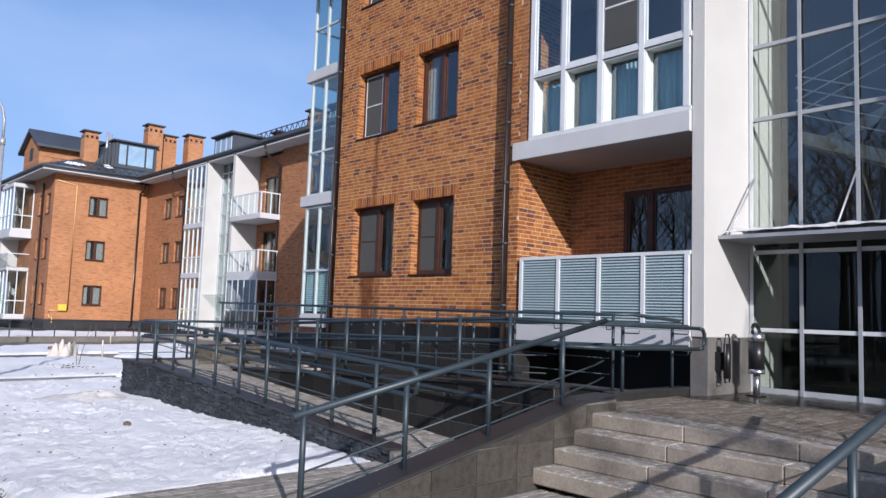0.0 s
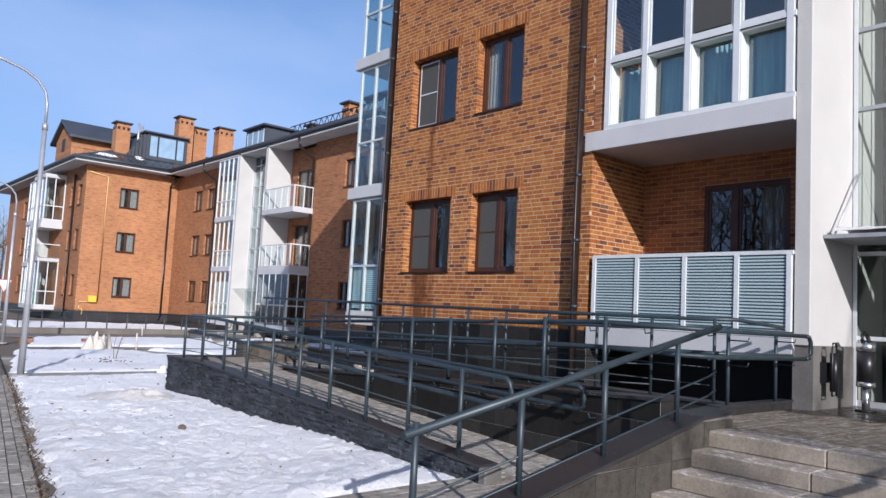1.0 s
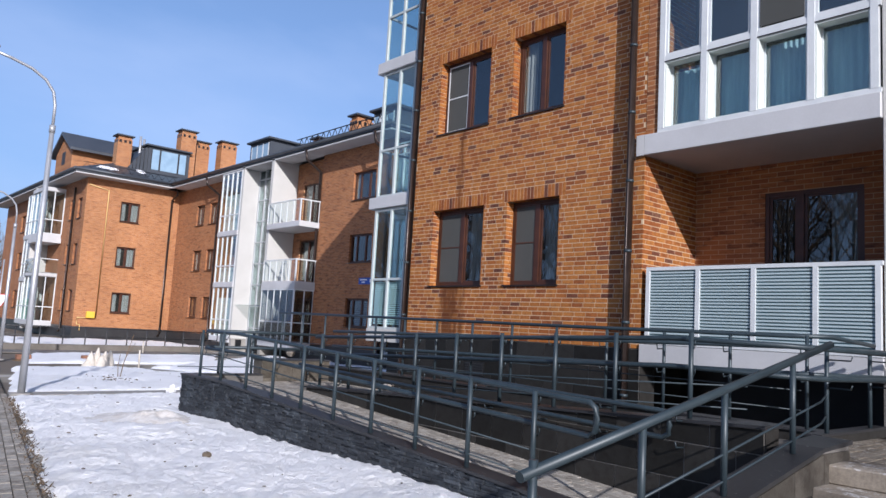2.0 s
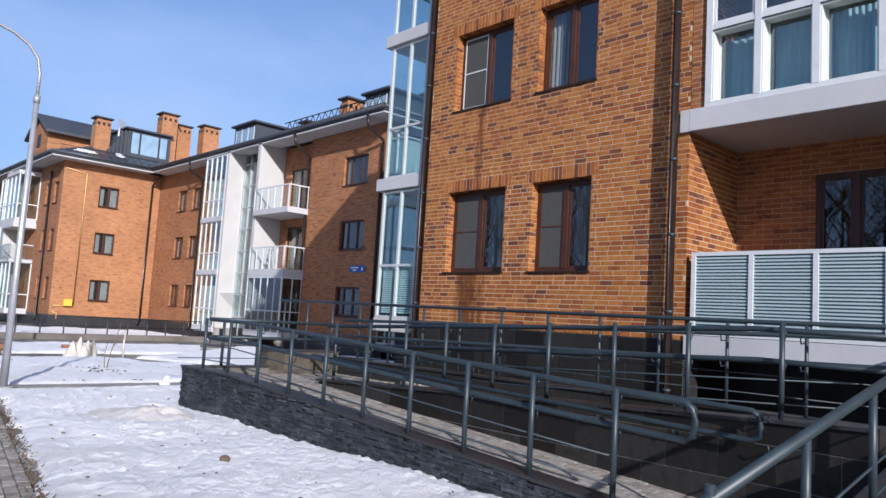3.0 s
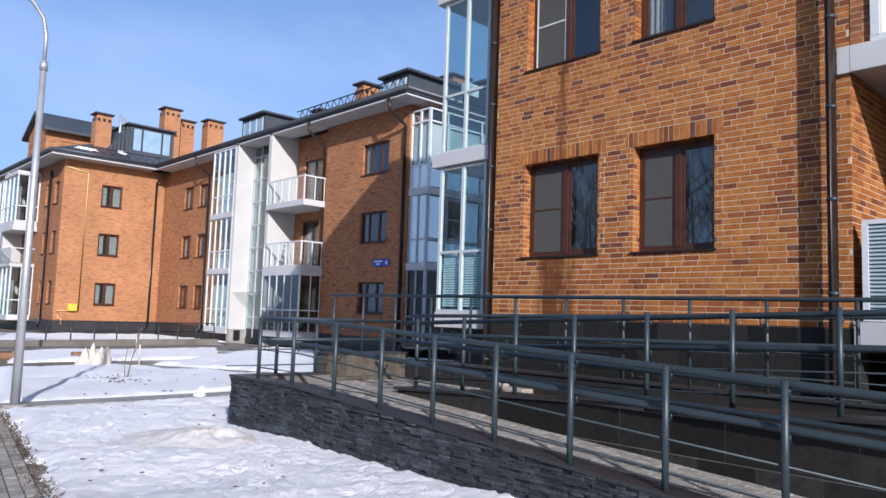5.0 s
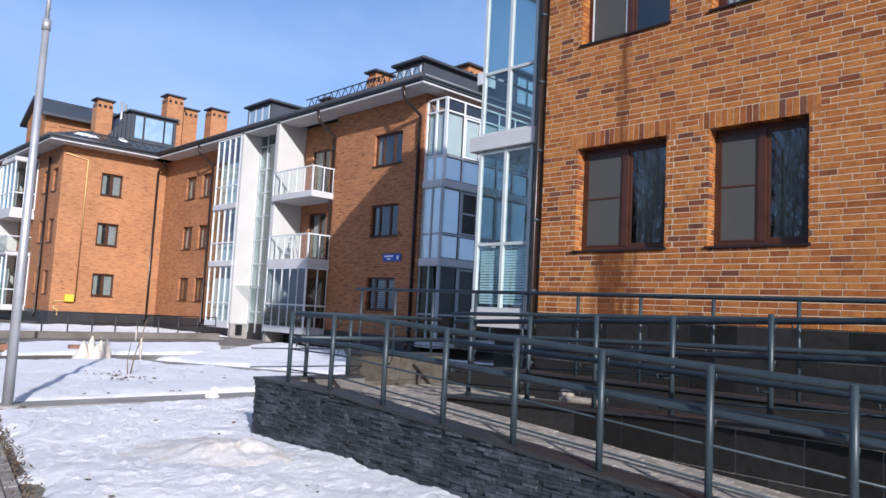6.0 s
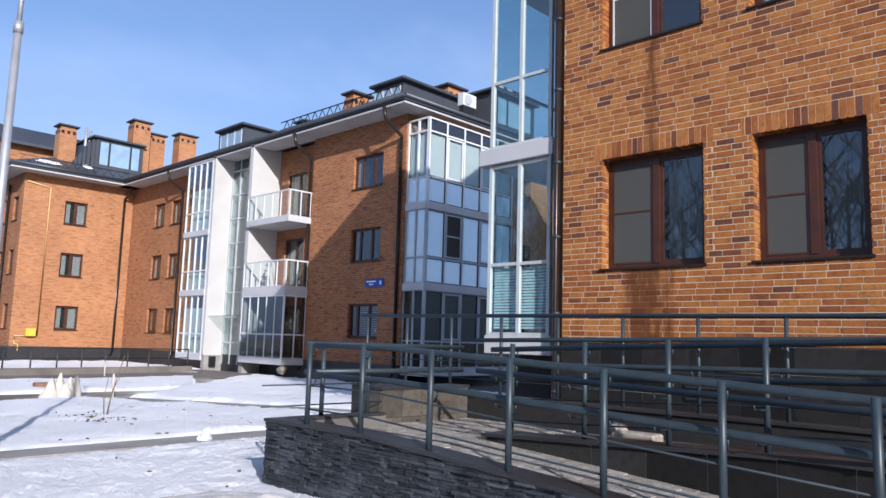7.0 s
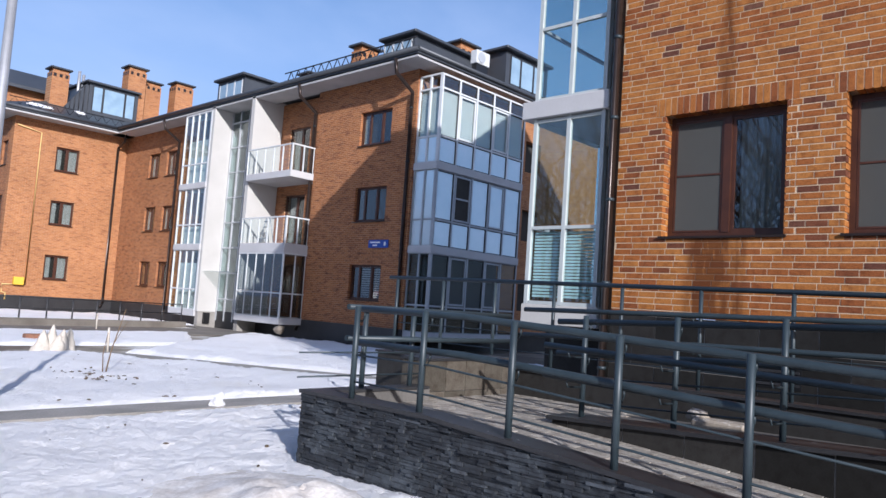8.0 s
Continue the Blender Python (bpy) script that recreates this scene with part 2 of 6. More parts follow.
M_REDBRICK = surface("stacked red brick", (0.16, 0.075, 0.045), (0.27, 0.13, 0.08), 0.85, big=9, fine=60, bump=0.4)
M_STONE = surface("brown stone", (0.07, 0.055, 0.04), (0.13, 0.1, 0.07), 0.9, big=12, bump=0.8)
M_GREEN = surface("green fence sheet", (0.02, 0.12, 0.08), (0.03, 0.16, 0.1), 0.5, bump=0.05)


def snow_mat():
    m, n, l, b = mat("old snow")
    v = coords(n, l)
    a = noise_of(n, l, v, 0.7, 8, 0.65)
    r = ramp(n, l, a, [(0.3, (0.8, 0.79, 0.78)), (0.46, (0.88, 0.88, 0.9)), (0.75, (0.92, 0.92, 0.94))])
    d = noise_of(n, l, v, 7, 8, 0.75)
    spots = ramp(n, l, d, [(0.29, (0.35, 0.27, 0.17)), (0.33, (1, 1, 1))])
    l.new(mixc(n, l, 1.0, r.outputs[0], spots.outputs[0], "MULTIPLY"), b.inputs["Base Color"])
    b.inputs["Roughness"].default_value = 0.75
    g = noise_of(n, l, v, 11, 10, 0.75)
    bump_of(n, l, b, g, 0.9, 0.08)
    return m


M_SNOW = snow_mat()


def screen_mat():
    """Fine grey mesh that lets a little light through."""
    m, n, l, b = mat("grey insect screen")
    b.inputs["Base Color"].default_value, b.inputs["Roughness"].default_value = (0.066, 0.068, 0.065, 1), 0.9
    tr, mx = n.new("ShaderNodeBsdfTransparent"), n.new("ShaderNodeMixShader")
    w = ramp(n, l, noise_of(n, l, coords(n, l), 1.4, 4), [(0.3, (0.86, 0.86, 0.86)), (0.7, (0.95, 0.95, 0.95))])
    l.new(w.outputs[0], mx.inputs[0]), l.new(tr.outputs[0], mx.inputs[1]), l.new(b.outputs[0], mx.inputs[2])
    l.new(mx.outputs[0], n["Material Output"].inputs[0])
    return m


M_SCREEN = screen_mat()


def ground_mat():
    m, n, l, b = mat("winter ground")
    v = coords(n, l)
    a = noise_of(n, l, v, 0.12, 8, 0.6)
    r = ramp(n, l, a, [(0.48, (0.13, 0.105, 0.08)), (0.55, (0.3, 0.27, 0.22)), (0.61, (0.8, 0.8, 0.81))])
    l.new(r.outputs[0], b.inputs["Base Color"])
    b.inputs["Roughness"].default_value = 0.9
    bump_of(n, l, b, noise_of(n, l, v, 8), 0.6, 0.05)
    return m


M_GROUND = ground_mat()


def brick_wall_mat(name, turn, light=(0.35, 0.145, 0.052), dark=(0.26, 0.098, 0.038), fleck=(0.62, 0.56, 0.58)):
    """Brickwork that stays far off."""
    m, n, l, b = mat(name)
    sep, com = n.new("ShaderNodeSeparateXYZ"), n.new("ShaderNodeCombineXYZ")
    l.new(coords(n, l), sep.inputs[0])
    l.new(sep.outputs[turn], com.inputs[0]), l.new(sep.outputs[2], com.inputs[1])
    v = com.outputs[0]
    t = n.new("ShaderNodeTexBrick")
    for k, val in (("Scale", 1.0), ("Mortar Size", 0.006), ("Mortar Smooth", 0.2), ("Bias", -0.25), ("Brick Width", 0.26), ("Row Height", 0.075)):
        t.inputs[k].default_value = val
    t.inputs["Color1"].default_value = (*light, 1)
    t.inputs["Color2"].default_value = (*dark, 1)
    t.inputs["Mortar"].default_value = (0.42, 0.27, 0.16, 1)
    l.new(v, t.inputs["Vector"])
    big = ramp(n, l, noise_of(n, l, v, 0.5, 6), [(0.3, (0.85, 0.83, 0.8)), (0.7, (1.1, 1.1, 1.1))])
    mp = n.new("ShaderNodeMapping")
    mp.inputs["Scale"].default_value = (2.6, 9.0, 1)
    l.new(v, mp.inputs[0])
    spots = ramp(n, l, noise_of(n, l, mp.outputs[0], 1.0, 3, 0.7), [(0.34, fleck), (0.46, (1.0, 1.0, 1.0)), (0.68, (1.12, 1.14, 1.14))])
    c = mixc(n, l, 1.0, t.outputs["Color"], big.outputs[0], "MULTIPLY")
    l.new(mixc(n, l, 1.0, c, spots.outputs[0], "MULTIPLY"), b.inputs["Base Color"])
    b.inputs["Roughness"].default_value = 0.8
    bump_of(n, l, b, t.outputs["Fac"], -0.25, 0.01)
    return m


# same brick twice: the y copy is darkened for grazing sun and shade
M_WALL_Y_SHADED = brick_wall_mat("darkened brickwork along y", 1, (0.31, 0.116, 0.038), (0.185, 0.062, 0.025), (0.5, 0.44, 0.46))
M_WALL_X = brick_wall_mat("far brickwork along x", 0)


def glass_mat(name, tint, extra=0.0):
    m, n, l, b = mat(name)
    n.remove(b)
    out = n["Material Output"]
    tr, gl, fr, mx = n.new("ShaderNodeBsdfTransparent"), n.new("ShaderNodeBsdfGlossy"), n.new("ShaderNodeLayerWeight"), n.new("ShaderNodeMixShader")
    tr.inputs[0].default_value = (*tint, 1)
    gl.inputs["Roughness"].default_value = 0.015
    fr.inputs["Blend"].default_value = 0.5
    pw, sc = n.new("ShaderNodeMath"), n.new("ShaderNodeMath")
    pw.operation, sc.operation = "POWER", "MULTIPLY_ADD"
    pw.inputs[1].default_value = 4.5
    sc.inputs[1].default_value, sc.inputs[2].default_value = 0.9, 0.045 + extra
    l.new(fr.outputs["Facing"], pw.inputs[0]), l.new(pw.outputs[0], sc.inputs[0])
    v = coords(n, l)
    k = n.new("ShaderNodeBump")
    k.inputs["Strength"].default_value, k.inputs["Distance"].default_value = 0.03, 0.02
    l.new(noise_of(n, l, v, 1.3, 2), k.inputs["Height"])
    l.new(k.outputs[0], gl.inputs["Normal"])
    l.new(sc.outputs[0], mx.inputs[0]), l.new(tr.outputs[0], mx.inputs[1]), l.new(gl.outputs[0], mx.inputs[2])
    l.new(mx.outputs[0], out.inputs[0])
    return m


M_GLASS = glass_mat("window glass", (0.66, 0.7, 0.7), 0.06)
M_HALLGLASS = glass_mat("grey hall glass", (0.7, 0.75, 0.72), -0.012)
M_STAIRGLASS = glass_mat("pale stair glass", (0.9, 0.95, 0.92), 0.07)
M_BAYGLASS = glass_mat("tinted bay glass", (0.85, 0.93, 0.93), 0.06)
M_SHEER = glass_mat("clear balustrade glass", (0.94, 0.97, 0.96))
M_FROST = surface("frosted blue film", (0.66, 0.8, 0.85), (0.78, 0.88, 0.92), 0.12, 0.35, bump=0.0)


# ---- building blocks ----
def box(bm, x0, x1, y0, y1, z0, z1, bevel=0.0):
    vs = [bm.verts.new((x, y, z)) for x in (x0, x1) for y in (y0, y1) for z in (z0, z1)]
    fs = [bm.faces.new([vs[i] for i in f]) for f in ((0, 1, 3, 2), (4, 6, 7, 5), (0, 4, 5, 1), (2, 3, 7, 6), (0, 2, 6, 4), (1, 5, 7, 3))]
    if bevel:
        bmesh.ops.bevel(bm, geom=list({e for f in fs for e in f.edges}), offset=bevel, segments=1, affect="EDGES")
    return bm


def prism(bm, pts, axis, a, b):
    """A closed outline pts in the plane across axis, drawn out from a to b."""
    def put(p, v):
        q = list(p)
        q.insert("xyz".index(axis), v)
        return bm.verts.new(q)
    lo, hi = [put(p, a) for p in pts], [put(p, b) for p in pts]
    k = len(pts)
    bm.faces.new(lo), bm.faces.new(hi[::-1])
    for i in range(k):
        bm.faces.new((lo[i], hi[i], hi[(i + 1) % k], lo[(i + 1) % k]))
    bmesh.ops.recalc_face_normals(bm, faces=bm.faces[:])
    return bm


def tube(bm, pts, r, sides=8, r_end=None):
    """A round bar along pts."""
    pts = [Vector(p) for p in pts]
    rings = []
    for i, p in enumerate(pts):
        d = (pts[min(i + 1, len(pts) - 1)] - pts[max(i - 1, 0)]).normalized()
        side = d.cross(Vector((0, 0, 1)) if abs(d.z) < 0.9 else Vector((1, 0, 0))).normalized()
        up = side.cross(d)
        rr = r if r_end is None else r + (r_end - r) * i / (len(pts) - 1)
        rings.append([bm.verts.new(p + rr * (math.cos(2 * math.pi * k / sides) * side + math.sin(2 * math.pi * k / sides) * up)) for k in range(sides)])
    for a, b in zip(rings, rings[1:]):
        for k in range(sides):
            f = bm.faces.new((a[k], a[(k + 1) % sides], b[(k + 1) % sides], b[k]))
            f.smooth = True
    bm.faces.new(rings[0][::-1]), bm.faces.new(rings[-1])
    return bm


def link(name, bm, material, parent=None, label=""):
    bmesh.ops.recalc_face_normals(bm, faces=bm.faces[:])
    me = bpy.data.meshes.new(name)
    bm.to_mesh(me)
    bm.free()
    me.materials.append(material)
    ob = new(name, me)
    if parent:
        ob.parent = parent
    return tagged(ob, label)


def part(name, bm, material, parent, label=""):
    return link(name, bm, material, parent, label)


def B(*args, bevel=0.0):
    return box(bmesh.new(), *args, bevel=bevel)


def thing(name, label, category, group="", kind=""):
    return tagged(new(name), label, category, group, kind)


def setting(name, bm, material, label, category):
    return tagged(link(name, bm, material), label, category, kind="structure")

# ---- near building: fitted numbers ----
FX, BASE = 9.27, 1.40            # facade plane, top of the stone base
STOREYS = (2.35, 5.354, 8.36)    # window sills
TOP = 9.9
near = thing("apartment_building", "three-storey apartment block of orange-brown clinker brick with white loggias", "building")


def wall_y(name, x0, x1, y0, y1, z0, z1, holes, material, parent, label=""):
    """A wall that runs along y, with openings (ya, yb, za, zb) through it."""
    ys = sorted({y0, y1, *[h[0] for h in holes], *[h[1] for h in holes]})
    zs = sorted({z0, z1, *[h[2] for h in holes], *[h[3] for h in holes]})
    bm = bmesh.new()
    vs = {}

    def vert(x, y, z):
        k = (round(x, 4), round(y, 4), round(z, 4))
        if k not in vs:
            vs[k] = bm.verts.new(k)
        return vs[k]

    def solid(i, j):
        if not (0 <= i < len(ys) - 1 and 0 <= j < len(zs) - 1):
            return False
        a, b = (ys[i] + ys[i + 1]) / 2, (zs[j] + zs[j + 1]) / 2
        return not any(h[0] < a < h[1] and h[2] < b < h[3] for h in holes)
    for i in range(len(ys) - 1):
        for j in range(len(zs) - 1):
            if not solid(i, j):
                continue
            a, b, c, d = ys[i], ys[i + 1], zs[j], zs[j + 1]
            for x in (x0, x1):
                bm.faces.new([vert(x, *p) for p in ((a, c), (b, c), (b, d), (a, d))])
            for ii, jj, p, q in ((i - 1, j, (a, c), (a, d)), (i + 1, j, (b, c), (b, d)), (i, j - 1, (a, c), (b, c)), (i, j + 1, (a, d), (b, d))):
                if not solid(ii, jj):
                    bm.faces.new((vert(x0, *p), vert(x0, *q), vert(x1, *q), vert(x1, *p)))
    return part(name, bm, material, parent, label)


def wall_x(name, x0, x1, y0, y1, z0, z1, holes, material, parent, label=""):
    ob = wall_y(name, y0, y1, x0, x1, z0, z1, holes, material, parent, label)
    for v in ob.data.vertices:
        v.co = (v.co.y, v.co.x, v.co.z)
    ob.data.flip_normals()
    return ob


def cloth(width, height, y0, folds):
    cu = bmesh.new()
    k = max(6, int(folds * 4))
    lo = [cu.verts.new((0.012 * math.sin(i * 1.57), y0 + width * i / k, 0.0)) for i in range(k + 1)]
    hi = [cu.verts.new((v.co.x, v.co.y, height)) for v in lo]
    for i in range(k):
        cu.faces.new((lo[i], lo[i + 1], hi[i + 1], hi[i])).smooth = True
    return cu


def window(parent, pos, face, width, height, frame_mat, name="window", bar=True, curtain=(), sill=True, split=0.5, label="", bar_mat=None, lining=None):
    """A two-light window; pos: the middle of its sill line on the frame's plane; face: the way it looks out."""
    h, t = width / 2, 0.06
    # the body is a near-black board, painted as the unlit room
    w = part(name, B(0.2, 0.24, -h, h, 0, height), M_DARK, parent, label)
    w.matrix_basis = pose(*pos, 0, 0, {"-x": 0, "-y": 90}[face])
    fr = bmesh.new()
    for a in ((-h, -h + t, 0, height), (h - t, h, 0, height), (-h + t, h - t, 0, t), (-h + t, h - t, height - t, height)):
        box(fr, -0.035, 0.035, *a)
    part("window_frame", fr, frame_mat, w)
    m = -h + width * split
    part("mullion", B(-0.045, 0.03, m - 0.045, m + 0.045, t, height - t), frame_mat, w)
    for a, b in ((-h + t, m - 0.045), (m + 0.045, h - t)):
        part("pane", B(-0.006, 0.002, a + 0.04, b - 0.04, t + 0.04, height - t - 0.04), M_GLASS, w).visible_shadow = False
        sa = bmesh.new()
        for q in ((a, a + 0.04, t, height - t), (b - 0.04, b, t, height - t), (a + 0.04, b - 0.04, t, t + 0.04), (a + 0.04, b - 0.04, height - t - 0.04, height - t)):
            box(sa, -0.02, 0.02, *q)
        part("sash", sa, frame_mat, w)
    if bar:
        a, b = m + 0.045, h - t
        part("insect_screen", B(-0.028, -0.025, a + 0.02, b - 0.02, t + 0.02, height - t - 0.02), M_SCREEN, w, "grey insect screen with a cross bar")
        part("screen_bar", B(-0.036, -0.028, a + 0.02, b - 0.02, height * 0.5, height * 0.5 + 0.022), bar_mat or frame_mat, w)
        rim = bmesh.new()
        for q in ((a + 0.004, a + 0.026, t + 0.004, height - t - 0.004), (b - 0.026, b - 0.004, t + 0.004, height - t - 0.004), (a + 0.026, b - 0.026, t + 0.004, t + 0.026), (a + 0.026, b - 0.026, height - t - 0.026, height - t - 0.004)):
            box(rim, -0.037, -0.024, *q)
        part("screen_rim", rim, bar_mat or frame_mat, w)
    for a, b in curtain:
        c = part("curtain", cloth((b - a) * width, height - 0.1, -h + a * width, (b - a) * 14), M_CURTAIN, w, "pale hanging curtain")
        c.location = (0.09, 0, 0.05)
    if sill:
        part("window_sill", B(-0.23, -0.036, -h - 0.03, h + 0.03, -0.028, -0.002), M_PIPE, w, "brown sheet-metal sill")
    return w


W_OPEN = [(9.81, 10.99), (11.58, 12.98)]
WH, REVEAL = 1.47, 0.2
holes = [(a, b, z, z + WH) for z in STOREYS for a, b in W_OPEN]
wall_front = wall_y("wall", FX + 0.0035, FX + 0.38, 8.206, 13.6, BASE, TOP, [(a - 0.01, b + 0.01, c - 0.012, d + 0.012) for a, b, c, d in holes], M_MORTAR, near, "orange-brown clinker brick wall with pale joints")
for i, z in enumerate(STOREYS):
    for j, (a, b) in enumerate(W_OPEN):
        window(near, (FX + REVEAL, (a + b) / 2, z), "-x", b - a, WH, M_BROWN, bar=i == 0 or j == 1, bar_mat=M_FRAME if i else None,
               curtain=((0.02, 0.42), (0.6, 0.98)) if i == 0 else ((0.72, 0.98),))
wall_y("base_wall", FX, FX + 0.38, 8.2, 13.72, -0.4, BASE - 0.01, [], M_CONC, near, "dark stone base")
part("base_end_plate", B(FX + 0.002, FX + 0.38, 8.186, 8.198, -0.4, BASE - 0.012), M_TILES, near)
# set-back wall in dark tile colour, for the shadowed void below the bay
part("bay_underwall", B(9.9, 10.2, 13.72, 15.0, -0.4, 1.18), M_TILES, near, "dark wall standing in for the shaded void under the bay")

# recessed loggia beside the brick front
wall_side = wall_x("loggia_wall", FX + 0.38, 10.75, 8.2035, 8.5, BASE, TOP, [], M_MORTAR, near, "brick side wall of the loggia")
# back wall takes the darkened brick, which adds to the loggia's shade
wall_y("loggia_back_wall", 10.75, 11.0, 5.0, 8.21, BASE - 0.2, TOP, [(5.7, 7.07, 1.5, 3.82), (5.7, 7.07, 4.6, 6.8)], M_WALL_Y_SHADED, near)
window(near, (10.8, 6.385, 1.5), "-x", 1.37, 2.32, M_BROWN, name="balcony_door", bar=False, sill=False, split=0.62, curtain=((0.1, 0.35),))
window(near, (10.8, 6.385, 4.6), "-x", 1.37, 2.2, M_BROWN, name="balcony_door", bar=False, sill=False, split=0.62)
part("loggia_beam", B(FX - 0.03, 10.75, 5.0, 8.2, 1.19, 1.47, bevel=0.008), M_SLAB, near, "pale edge beam")
# unseen dark sheet added over the slab to cut bounced light
part("loggia_floor", B(FX + 0.06, 10.74, 5.02, 8.18, 1.472, 1.49), M_PLINTH, near, "dark floor sheet added to dim the loggia")
for z in (4.26, 7.27):
    part("loggia_slab", B(FX - 0.05, 10.75, 5.002, 8.19, z, z + 0.31, bevel=0.008), M_SLAB, near, "pale grey loggia slab")
    part("slab_edge", B(FX - 0.05, FX - 0.002, 8.19, 8.32, z, z + 0.31), M_SLAB, near)
# louvred balustrade of the lower loggia
PY = [8.07, 7.29, 6.51, 5.74, 5.05]
bal = part("balustrade", B(FX - 0.035, FX + 0.015, 5.0, 8.1, 2.53, 2.58), M_FRAME, near, "white balustrade with pale blue slatted panels")
part("bottom_rail", B(FX - 0.035, FX + 0.015, 5.0, 8.1, 1.475, 1.52), M_FRAME, bal)
for y in PY:
    part("post", B(FX - 0.04, FX + 0.02, y - 0.03, y + 0.03, 1.52, 2.53), M_FRAME, bal)
for a, b in zip(PY, PY[1:]):
    part("panel", B(FX - 0.004, FX + 0.004, b + 0.03, a - 0.03, 1.52, 2.53), M_PANEL, bal)
    z = 1.54
    while z < 2.51:
        part("slat", B(FX - 0.022, FX - 0.006, b + 0.031, a - 0.031, z, z + 0.022), M_LOUVRE, bal)
        z += 0.043
# glazed loggia above
UY = [7.93, 7.26, 6.54, 5.8, 5.07]
for base in (4.57, 7.58):
    gz = part("loggia_glazing", B(FX - 0.03, FX + 0.04, 5.0, 7.98, base + 1.07, base + 1.15), M_FRAME, near, "white-framed loggia glazing")
    part("bottom_rail", B(FX - 0.03, FX + 0.04, 5.0, 7.98, base, base + 0.06), M_FRAME, gz)
    part("top_rail", B(FX - 0.03, FX + 0.04, 5.0, 7.98, base + 2.62, base + 2.7), M_FRAME, gz)
    for k, y in enumerate(UY):
        part("post", B(FX - 0.035, FX + 0.045, y - 0.045, y + 0.045, base + 0.06, base + 2.62), M_FRAME, gz)
    for k, (a, b) in enumerate(zip(UY, UY[1:])):
        for c, d, back in ((base + 0.06, base + 1.07, 0.15), (base + 1.15, base + 2.62, 0.0)):
            part("pane", B(FX - 0.003 + back, FX + 0.003 + back, b + 0.045, a - 0.045, c, d), M_BAYGLASS, gz).visible_shadow = False
            sa = bmesh.new()
            for q in ((b + 0.045, b + 0.085, c, d), (a - 0.085, a - 0.045, c, d), (b + 0.085, a - 0.085, c, c + 0.035), (b + 0.085, a - 0.085, d - 0.035, d)):
                box(sa, FX - 0.018 + back, FX + 0.018 + back, *q)
            part("sash", sa, M_FRAME, gz)
        lin = bmesh.new()
        for q in ((b + 0.046, b + 0.066, base + 0.06, base + 1.07), (a - 0.066, a - 0.046, base + 0.06, base + 1.07), (b + 0.066, a - 0.066, base + 0.061, base + 0.075), (b + 0.066, a - 0.066, base + 1.035, base + 1.069)):
            box(lin, FX - 0.02, FX + 0.131, *q)
        part("lining", lin, M_REVEALWHITE, gz, "greenish white panel lining")
        cu = part("curtain", cloth((a - b) * (0.88, 0.8, 0.9, 0.9)[k], (0.9, 0.95, 0.96, 0.96)[k], b + 0.05, (5, 3, 9, 6)[k]), M_TEALCLOTH, gz, "pale teal curtain behind the pane")
        cu.location = (FX + 0.3, 0, base + 0.08)
    k1, k2 = UY[2], UY[3]
    part("insect_screen", B(FX - 0.03, FX - 0.026, k2 + 0.08, k1 - 0.08, base + 1.2, base + 2.58), M_SCREEN, gz)
    part("screen_bar", B(FX - 0.036, FX - 0.03, k2 + 0.08, k1 - 0.08, base + 1.86, base + 1.89), M_FRAME, gz)
    # thin black strip paints a shadow line along the middle rail's lower edge
    part("shadow_gap", B(FX - 0.034, FX - 0.03, 5.0, 7.98, base + 1.055, base + 1.071), M_GASKET, gz)
    # dark board paints the loggia's unlit depth
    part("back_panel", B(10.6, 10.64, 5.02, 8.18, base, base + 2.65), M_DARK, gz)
part("loggia_side_panel", B(FX + 0.0, FX + 0.06, 7.98, 8.19, 4.57, 7.27), M_WALL_Y_SHADED, near)

# white pylons, glazed stair hall and canopy
GX = 10.65
part("pylon", B(FX, GX + 0.1, 4.8, 4.998, 1.39, 10.2, bevel=0.01), M_WHITE, near, "white rendered pylon wall")
part("pylon_base", B(FX + 0.03, GX + 0.1, 4.77, 5.02, 0.4, 1.388), M_PLINTH, near, "grey stone pylon base")
part("pylon", B(FX, GX + 0.1, 0.0, 0.2, 0.4, 10.2, bevel=0.01), M_WHITE, near)
hall = part("stair_glazing", B(GX - 0.04, GX + 0.04, 0.2, 4.8, 0.6, 0.69), M_GREYFR, near, "tall aluminium and glass stair hall wall")
for z in (1.49, 2.62, 2.96, 4.62, 5.74, 7.0, 8.2, 9.4):
    part("transom", B(GX - 0.04, GX + 0.04, 0.2, 4.8, z, z + 0.055), M_FRAME if z < 2.7 else M_GREYFRAME, hall)
MY = [4.76, 4.05, 3.3, 2.55, 1.8, 1.05, 0.25]
for k, y in enumerate(MY):
    part("mullion", B(GX - 0.06, GX - 0.041, y - 0.025, y + 0.025, 0.62, 9.9), M_FRAME if k < 1 else M_GREYFRAME, hall)
part("pane", B(GX - 0.004, GX + 0.004, 0.2, 4.8, 0.69, 2.9), M_HALLGLASS, hall).visible_shadow = False
part("pane", B(GX - 0.004, GX + 0.004, 0.2, 4.8, 2.9, 9.9), M_STAIRGLASS, hall).visible_shadow = False
part("hall_floor", B(GX + 0.05, 14.0, 0.2, 4.8, 0.4, 0.63), M_PLINTH, near)
# one side wall in two colours: white where sunlit, near-black where shaded
part("hall_side_wall", B(GX + 0.11, 11.75, 4.8, 4.99, 0.4, 9.9), M_WHITE, near)
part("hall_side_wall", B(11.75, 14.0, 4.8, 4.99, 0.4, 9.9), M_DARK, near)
# ceiling and back wall coloured near-black for the unlit hall
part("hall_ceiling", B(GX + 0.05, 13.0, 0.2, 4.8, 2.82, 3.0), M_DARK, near)
